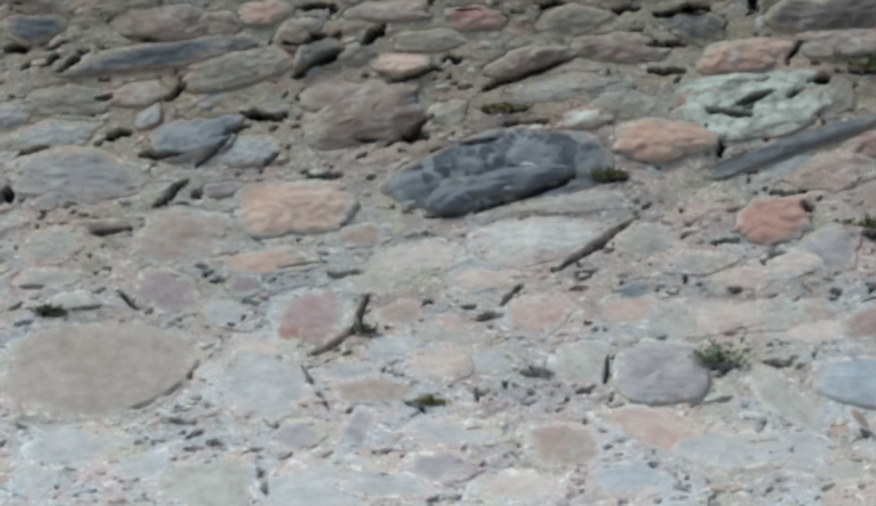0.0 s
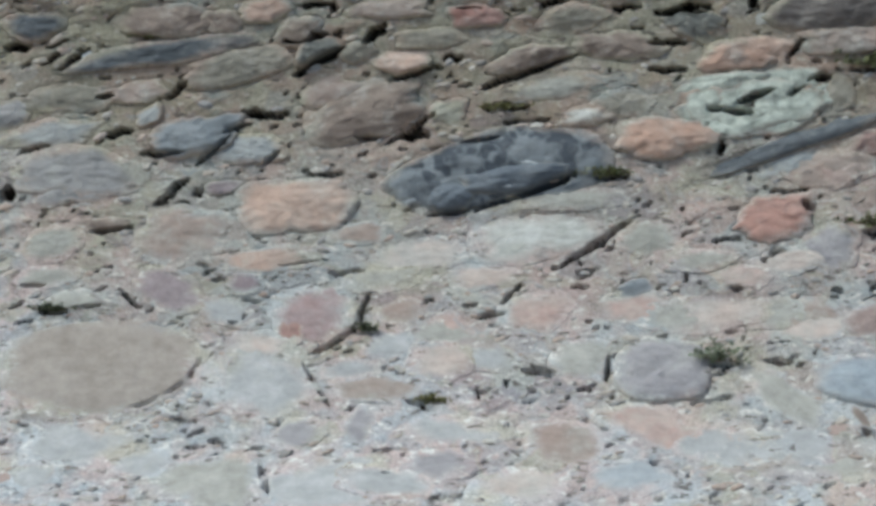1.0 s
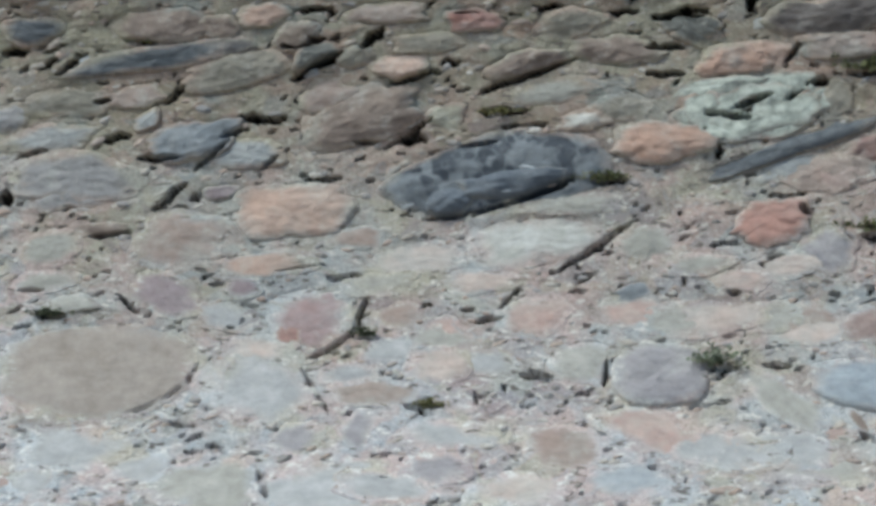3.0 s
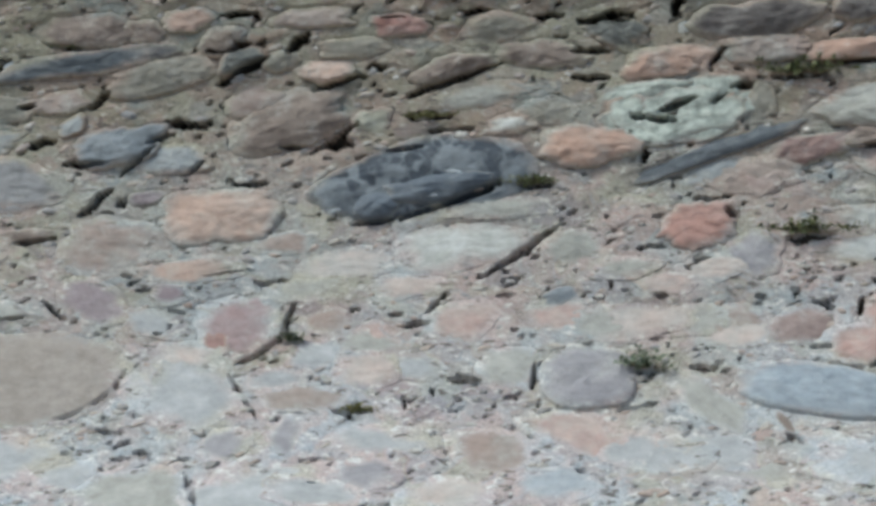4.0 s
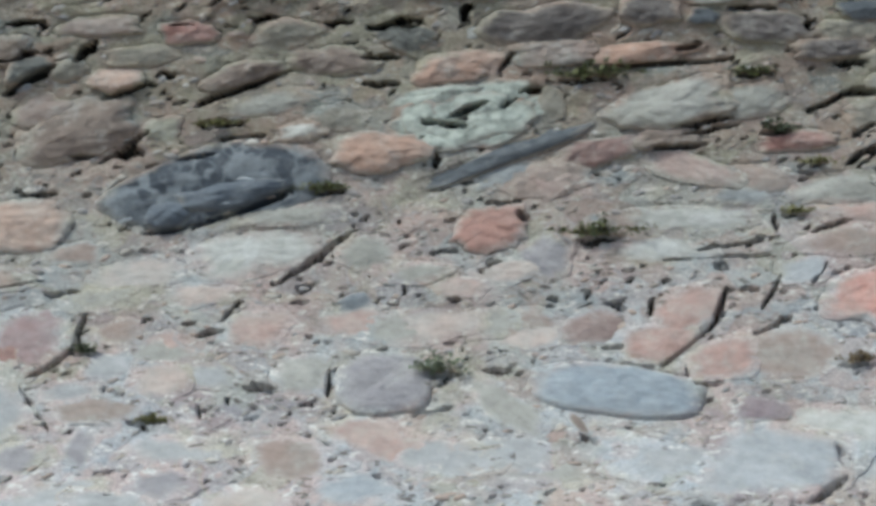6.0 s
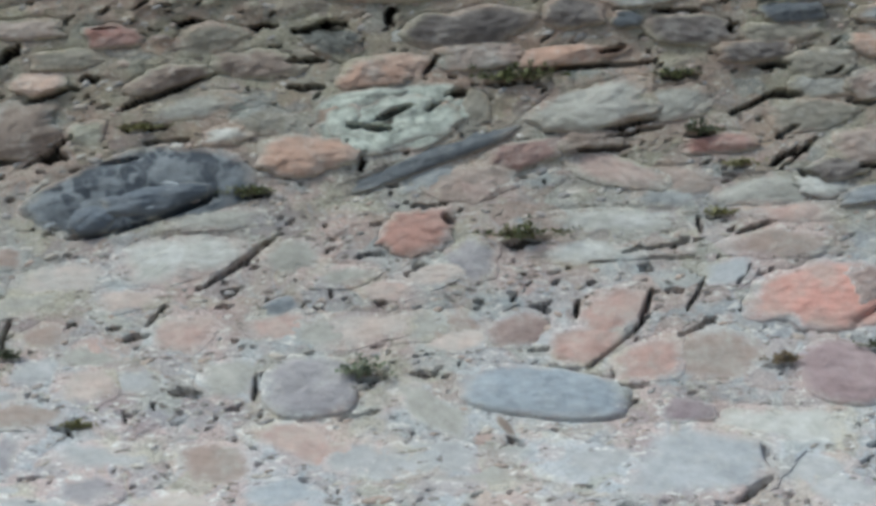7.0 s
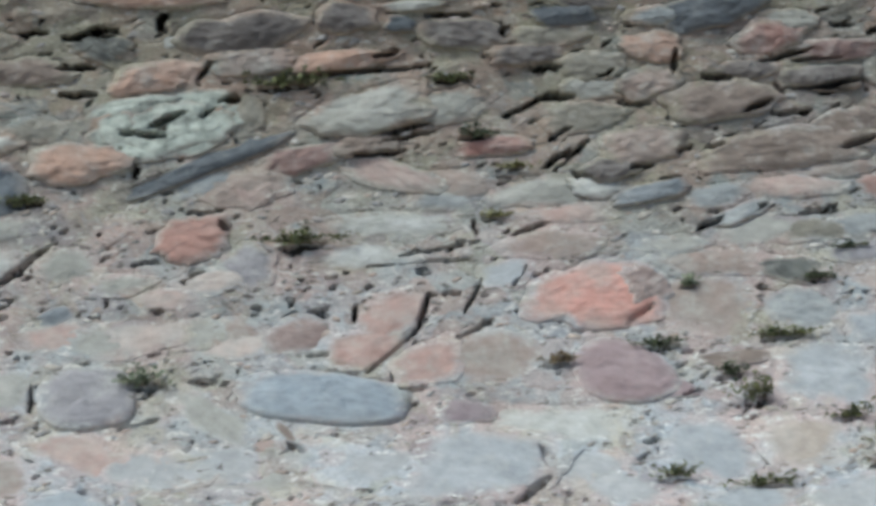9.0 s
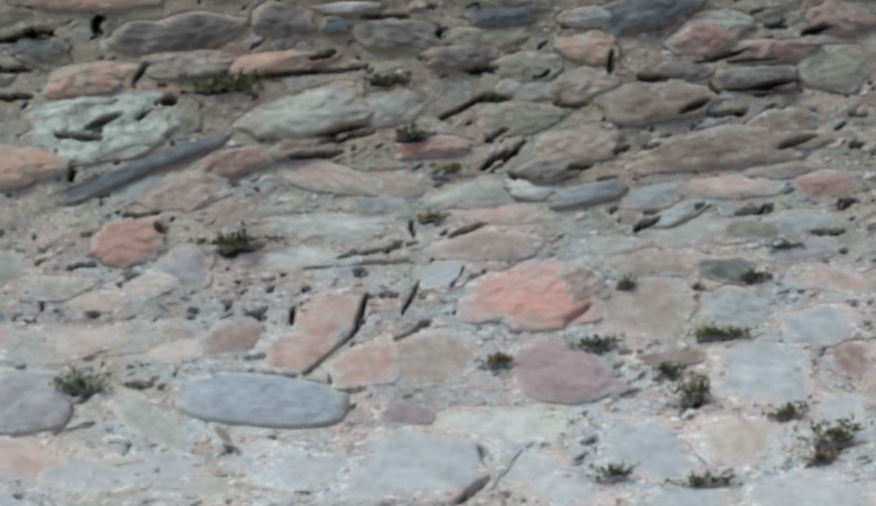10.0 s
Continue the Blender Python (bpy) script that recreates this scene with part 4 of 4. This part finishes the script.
stone(0.993, 1.229, 0.167, 0.059, -14, PALE, 0.013, bare=0.45)
stone(0.647, 1.256, 0.236, 0.086, 3, ROSEGREY, 0.013, bare=0.45)
stone(1.644, 1.093, 0.275, 0.069, 3, GREY, 0.010, bare=0.45)
stone(1.246, 1.012, 0.321, 0.085, -4, ROSEGREY, 0.009, bare=0.45)
stone(1.700, 0.935, 0.226, 0.088, -6, ROSE, 0.007, bare=0.45)
stone(1.644, 1.016, 0.244, 0.067, 1, MAUVEGREY, 0.009, bare=0.45)
stone(0.650, 1.457, 0.224, 0.088, 5, SAGE, 0.020, bare=0.85)
stone(0.983, 1.411, 0.269, 0.089, 1, OLIVE, 0.018, bare=0.85)
stone(1.638, 1.244, 0.262, 0.065, 3, ROSEGREY, 0.013, bare=0.45)
stone(1.023, 1.538, 0.185, 0.085, -1, OLIVE, 0.020, bare=0.85)
stone(0.846, 0.475, 0.275, 0.143, -9, ASH, 0.003, bare=-0.05)
stone(0.385, 0.501, 0.272, 0.139, -5, ASH, 0.003, bare=-0.05)
stone(0.094, 0.512, 0.255, 0.137, -1, SAGE, 0.003, bare=-0.05)
stone(-0.068, 0.527, 0.201, 0.119, -5, ASH, 0.003, bare=-0.05)
stone(0.950, 0.398, 0.247, 0.109, -6, ASH, 0.003, bare=-0.05)
stone(1.249, 0.334, 0.233, 0.094, -6, ASHBLUE, 0.003, bare=-0.05)
stone(-0.234, 0.890, 0.207, 0.096, -1, SAGE, 0.005, bare=-0.05)
stone(0.077, 0.868, 0.238, 0.097, -1, PALEROSE, 0.005, bare=-0.05)
stone(0.760, 1.014, 0.168, 0.102, 18, ASHBLUE, 0.008, bare=0.45)
stone(1.639, 0.553, 0.173, 0.126, -5, ASH, 0.004, bare=0.45)
stone(-0.125, 1.489, 0.227, 0.053, 8, LICHEN, 0.014, bare=1.1)
stone(0.031, 1.488, 0.209, 0.076, 5, LICHEN, 0.014, bare=1.1)
stone(-0.163, 1.436, 0.100, 0.087, 20, LICHEN, 0.014, bare=1.1)
stone(-0.112, 1.376, 0.179, 0.059, -11, LICHEN, 0.014, bare=1.1)
stone(0.009, 1.394, 0.193, 0.070, 18, LICHEN, 0.014, bare=1.1)
stone(0.084, 1.442, 0.145, 0.080, 24, LICHEN, 0.014, bare=1.1)
stone(0.157, 1.458, 0.094, 0.083, 30, OLIVE, 0.022, bare=0.7)
stone(-0.057, 1.448, 0.081, 0.031, 20, DARKOLIVE, 0.016, bare=0.9)
stone(-0.073, 1.755, 0.377, 0.054, -2, ORANGE, 0.024, bare=0.9)
stone(0.569, 1.710, 0.181, 0.030, 0, PALE, 0.022, bare=0.9)
stone(-0.187, 1.631, 0.161, 0.068, -23, DARKOLIVE, 0.024, bare=0.8)
stone(1.006, 1.701, 0.185, 0.042, -3, DUSK, 0.024, bare=0.8)
stone(-0.051, 1.431, 0.330, 0.140, 7, LICHEN, 0.016, bare=1.8, p=2.2)
stone(1.011, 1.484, 0.178, 0.071, 3, SAGE, 0.018, bare=0.5)
stone(1.520, 1.626, 0.182, 0.069, -3, SAGE, 0.020, bare=0.5)
stone(1.189, 1.655, 0.194, 0.056, 0, GREY, 0.020, bare=0.5)
stone(0.845, 1.223, 0.238, 0.090, 5, SAGE, 0.013, bare=0.4)
stone(1.292, 1.186, 0.200, 0.076, 5, GREY, 0.012, bare=0.4)
stone(1.520, 1.082, 0.186, 0.081, 1, OLIVE, 0.012, bare=0.5)
stone(1.176, 1.062, 0.225, 0.060, 1, SAGE, 0.008, bare=0.3)
stone(-0.778, 0.872, 0.066, 0.085, -2, ROSE, 0.006, bare=0.4)
stone(-1.167, 0.863, 0.090, 0.091, -2, DULLRED, 0.007, bare=0.9)
stone(0.020, 0.547, 0.273, 0.109, -7, ASH, 0.003, bare=0.2)
stone(-0.159, 0.556, 0.179, 0.102, -9, ASH, 0.003, bare=0.2)
stone(0.312, 0.541, 0.230, 0.106, -2, ASHBLUE, 0.003, bare=0.2)
stone(-1.712, 0.945, 0.168, 0.054, 3, SAGE, 0.007, bare=0.4)
stone(-0.902, 0.815, 0.159, 0.080, 4, ASH, 0.004, bare=0.1)
stone(-0.671, 0.779, 0.158, 0.079, -5, ASH, 0.004, bare=0.1)
stone(-0.896, 0.909, 0.138, 0.079, 5, ROSEGREY, 0.005, bare=0.2)
stone(0.083, 0.903, 0.166, 0.083, 4, ROSEGREY, 0.006, bare=0.3)
stone(-0.073, 0.992, 0.171, 0.064, 3, ROSE, 0.006, bare=0.2)
stone(-1.012, 0.749, 0.174, 0.067, -0, ASH, 0.004, bare=0.2)
stone(-1.474, 0.483, 0.170, 0.092, 7, ASH, 0.003, bare=0.2)
stone(-1.720, 0.431, 0.160, 0.110, 0, ASH, 0.003, bare=0.2)
stone(-1.013, 1.120, 0.153, 0.074, 5, ROSEGREY, 0.009, bare=0.3)
for g in GOUGES:
    carve(*g)
for _ in range(900):
    size = 0.004 + 0.007 * rng.random() ** 2.5
    carve(rng.uniform(-2, 2), rng.uniform(0.25, 1.8), size * rng.uniform(2.4, 5.0), size * 0.6, radians(rng.uniform(-10, 35)), 0.014 + size)

for _ in range(620):
    size = 0.008 + 0.024 * rng.random() ** 2
    carve(rng.uniform(-2, 2), 0.25 + 1.5 * rng.random() ** 1.5, size, rng.uniform(0.004, 0.007), radians(rng.uniform(-8, 45)), 0.03)

# the mortar face
rows_n, cols_n = SHAPE
a_s = slope(SS)[:, None]
base_y, base_z = np.interp(SS, ARC, ARC_Y)[:, None], np.interp(SS, ARC, ARC_Z)[:, None]
pts = np.stack([np.broadcast_to(US[None], SHAPE), base_y - np.sin(a_s) * HEIGHT, base_z + np.cos(a_s) * HEIGHT], axis=-1).reshape(-1, 3)
idx = np.arange(rows_n * cols_n).reshape(SHAPE)
quads = np.stack([idx[:-1, :-1], idx[:-1, 1:], idx[1:, 1:], idx[1:, :-1]], axis=-1).reshape(-1, 4)
me = wall.data
me.vertices.add(len(pts))
me.vertices.foreach_set("co", pts.ravel())
me.loops.add(quads.size)
me.loops.foreach_set("vertex_index", quads.ravel())
me.polygons.add(len(quads))
me.polygons.foreach_set("loop_start", np.arange(0, quads.size, 4))
me.polygons.foreach_set("use_smooth", np.ones(len(quads), bool))
me.materials.append(MORTAR)
me.materials.append(CREVICE_SHADE)
# faces of deep cuts take the near-black colour, so crevices read as shaded
in_cut = CREVICE_CUT[:-1, :-1] & CREVICE_CUT[1:, 1:]
me.polygons.foreach_set("material_index", in_cut.astype(np.int32).ravel())
me.update(calc_edges=True)
me.validate()

# grit and pebbles in the mortar
ICO_V = [(0, 0, 1)] + [(math.cos(k * 1.2566) * 0.85, math.sin(k * 1.2566) * 0.85, 0.45) for k in range(5)] + [(math.cos(k * 1.2566 + 0.6), math.sin(k * 1.2566 + 0.6), -0.3) for k in range(5)]
ICO_F = [(0, 1 + k, 1 + (k + 1) % 5) for k in range(5)] + [(1 + k, 6 + k, 1 + (k + 1) % 5) for k in range(5)] + [(1 + (k + 1) % 5, 6 + k, 6 + (k + 1) % 5) for k in range(5)]
gv, gf = [], []
for _ in range(6500):
    u, s = rng.uniform(-2.02, 2.02), rng.uniform(0.22, 1.85)
    size = 0.002 + 0.008 * rng.random() ** 3.0
    lift = float(HEIGHT[min(int((s - LOW_S) / CELL), rows_n - 1), min(int((u + HALF) / CELL), cols_n - 1)])
    if lift < -0.03:
        continue
    m = on_wall(u, s) @ pose(0, 0, lift, 0, 0, rng.uniform(-15, 40))
    wide, flat = rng.uniform(1.2, 2.8), rng.uniform(0.10, 0.3)
    k = len(gv)
    gv += [tuple(m @ Vector((x * size * wide * rng.uniform(0.8, 1.2), y * size * rng.uniform(0.8, 1.2), z * size * flat))) for x, y, z in ICO_V]
    gf += [tuple(k + q for q in f) for f in ICO_F]
grit = mesh_object("grit", gv, gf, GRIT, wall, "sand grains, chips and pebbles bedded in the mortar")
tagged(grit, kind="stuff")

# larger pebbles and chips pressed into the joints, each a piece of its own
SHAPES = []
for k in range(8):
    b = bmesh.new()
    bmesh.ops.create_icosphere(b, subdivisions=2, radius=1.0)
    for v in b.verts:
        v.co *= 1 + 0.35 * noise.noise(v.co * 1.4 + Vector((k * 5.0, 0, 0)))
        v.co.z = min(v.co.z, 0.55 + 0.2 * v.co.x)
    bmesh.ops.delete(b, geom=[v for v in b.verts if v.co.z < -0.55], context="VERTS")
    for f in b.faces:
        f.smooth = True
    chip = bpy.data.meshes.new("pebble")
    b.to_mesh(chip)
    b.free()
    chip.materials.append((ASH, ROSE, MAUVEGREY, PALE, SAGE, BROWN, BLUE2, DUSTY)[k][0])
    SHAPES.append(chip)
made = 0
while made < 36:
    u, s = rng.uniform(-1.98, 1.98), rng.uniform(0.28, 1.76)
    i, j = int((s - LOW_S) / CELL), int((u + HALF) / CELL)
    lift, ground_level = float(HEIGHT[i, j]), float(BASE[i, j])
    if abs(lift - ground_level) > 0.012:
        continue
    pebble = new("pebble", SHAPES[int(rng.integers(8))])
    pebble.parent = wall
    long = rng.uniform(0.007, 0.02)
    pebble.matrix_local = on_wall(u, s) @ pose(0, 0, lift - 0.002, 0, 0, rng.uniform(-10, 35)) @ Matrix.Diagonal((long * rng.uniform(1.4, 2.4), long, long * 0.28, 1))
    made += 1

# plain wall on both sides, the earth behind it and the ground
PROFILE = [(float(np.interp(s, ARC, ARC_Y)), float(np.interp(s, ARC, ARC_Z))) for s in np.linspace(0, TOP_S, 40)]


def run_of_wall(name, x0, x1, label):
    back = PROFILE[-1][0] + 0.35
    ring = PROFILE + [(back, PROFILE[-1][1]), (back, 0.0)]
    k = len(ring)
    verts = [(x0, y, z) for y, z in ring] + [(x1, y, z) for y, z in ring]
    faces = [(i, k + i, k + (i + 1) % k, (i + 1) % k) for i in range(k)] + [tuple(range(k)), tuple(range(2 * k - 1, k - 1, -1))]
    ob = mesh_object(name, verts, faces, MORTAR, None, label, smooth=False)
    return tagged(ob, "", "wall", kind="structure")


run_of_wall("wall_west", -9.0, -HALF + 0.004, "plain mortared run of the old wall")
run_of_wall("wall_east", HALF - 0.004, 9.0, "plain mortared run of the old wall")
core = [(y + 0.22, max(z - 0.06, 0.0)) for y, z in PROFILE]
ring = core + [(core[-1][0] + 0.3, core[-1][1]), (core[-1][0] + 0.3, 0.0)]
k = len(ring)
mesh_object("core", [(x, y, z) for x in (-HALF, HALF) for y, z in ring], [(i, k + i, k + (i + 1) % k, (i + 1) % k) for i in range(k)], MORTAR, wall, "rough mortar core of the wall", smooth=False)
tagged(mesh_object("ground", [(x, y, 0.0) for x, y in ((-900, -900), (900, -900), (900, 900), (-900, 900))], [(0, 1, 2, 3)], EARTH, None, "bare dry earth at the wall's foot", smooth=False), "", "ground", kind="structure")


# ---- plants in the crevices ----
def tuft(u, s, w, h, look_of):
    """A small plant that roots in a crevice: thin stems that fan out, and many little leaves along them."""
    material, label = look_of
    r = random.Random(int(u * 1000) * 31 + int(s * 1000))
    root = new("wall_plant")
    tagged(root, label, "plant", "plants in the wall")
    m = on_wall(u, s)
    root.matrix_world = Matrix.Translation(m.translation)
    out = m.to_3x3() @ Vector((0, 0, 1))
    sv, sf, lv, lf = [], [], [], []
    w, h = w * 0.95, h * 0.62
    for _ in range(int(9 + w * 150)):
        base = Vector((r.gauss(0, 0.16) * w, 0, 0)) + out * 0.002
        side = max(-1.7, min(1.7, r.gauss(0, 0.75)))
        tip = base + Vector((side * w * 0.36, 0, 0)) + out * h * r.uniform(0.1, 0.55) + Vector((0, 0, 1)) * h * r.uniform(-0.15, 0.62) * math.exp(-side * side * 0.6)
        bend = (base + tip) / 2 + Vector((r.uniform(-1, 1), r.uniform(-1, 1), r.uniform(0, 1.5))) * h * 0.08
        path = [base * (1 - q) ** 2 + bend * 2 * q * (1 - q) + tip * q * q for q in (0, 0.33, 0.66, 1)]
        t = 0.0011
        k = len(sv)
        for i, p in enumerate(path):
            f = t * (1 - 0.22 * i)
            sv += [tuple(p + Vector((f, 0, 0))), tuple(p + Vector((-f * 0.5, 0, f))), tuple(p + Vector((-f * 0.5, f, -f)))]
        for i in range(3):
            for j in range(3):
                sf.append((k + i * 3 + j, k + i * 3 + (j + 1) % 3, k + i * 3 + 3 + (j + 1) % 3, k + i * 3 + 3 + j))
        for _ in range(7):
            q = r.uniform(0.25, 1.05)
            p = base * (1 - q) ** 2 + bend * 2 * q * (1 - q) + tip * q * q
            d = Vector((r.gauss(0, 1), r.gauss(0, 0.7) - 0.3, r.gauss(0.3, 0.7))).normalized()
            n_ = d.cross(Vector((r.gauss(0, 1), r.gauss(0, 1), r.gauss(0, 1)))).normalized()
            long = r.uniform(0.007, 0.019) * min(1.0, 0.5 + h * 8)
            fold = d.cross(n_) * long * 0.12
            k = len(lv)
            lv += [tuple(p), tuple(p + d * long * 0.5 + n_ * long * 0.3 + fold), tuple(p + d * long - fold), tuple(p + d * long * 0.5 - n_ * long * 0.3 + fold), tuple(p + d * long * 0.5)]
            lf += [(k, k + 1, k + 4), (k + 1, k + 2, k + 4), (k + 2, k + 3, k + 4), (k + 3, k, k + 4)]
    mesh_object("stem", sv, sf, STEM, root)
    mesh_object("foliage", lv, lf, material, root)
    return root


tuft(0.254, 1.526, 0.210, 0.105, GREEN)
tuft(0.655, 1.521, 0.106, 0.054, GREEN)
tuft(0.710, 1.376, 0.111, 0.072, DARK)
tuft(0.267, 1.121, 0.175, 0.110, GREEN)
tuft(-0.125, 0.770, 0.113, 0.101, GREYLEAF)
tuft(-0.403, 1.262, 0.150, 0.063, GREEN)
tuft(-1.566, 1.639, 0.079, 0.037, GREEN)
tuft(-1.770, 0.917, 0.092, 0.053, DARK)
tuft(-0.660, 1.438, 0.117, 0.034, YELLOW)
tuft(-0.974, 0.857, 0.077, 0.040, DARK)
tuft(-0.799, 0.659, 0.088, 0.038, YELLOW)
tuft(1.308, 0.627, 0.102, 0.146, GREEN)
tuft(1.060, 0.414, 0.108, 0.061, GREEN)
tuft(1.268, 0.371, 0.129, 0.066, GREEN)
tuft(1.519, 0.554, 0.094, 0.073, GREEN)
tuft(1.603, 0.470, 0.128, 0.143, GREEN)
tuft(1.562, 0.418, 0.079, 0.062, RUST)
tuft(1.100, 0.792, 0.130, 0.059, DARK)
tuft(1.404, 0.797, 0.165, 0.063, GREEN)
tuft(0.848, 0.764, 0.102, 0.062, RUST)
tuft(1.195, 0.953, 0.075, 0.067, GREYLEAF)
tuft(1.511, 0.951, 0.084, 0.052, DARK)
tuft(1.611, 1.029, 0.085, 0.037, DARK)
tuft(0.793, 1.288, 0.103, 0.032, YELLOW)
tuft(0.735, 1.162, 0.077, 0.038, YELLOW)
tuft(1.254, 0.700, 0.095, 0.064, DARK)
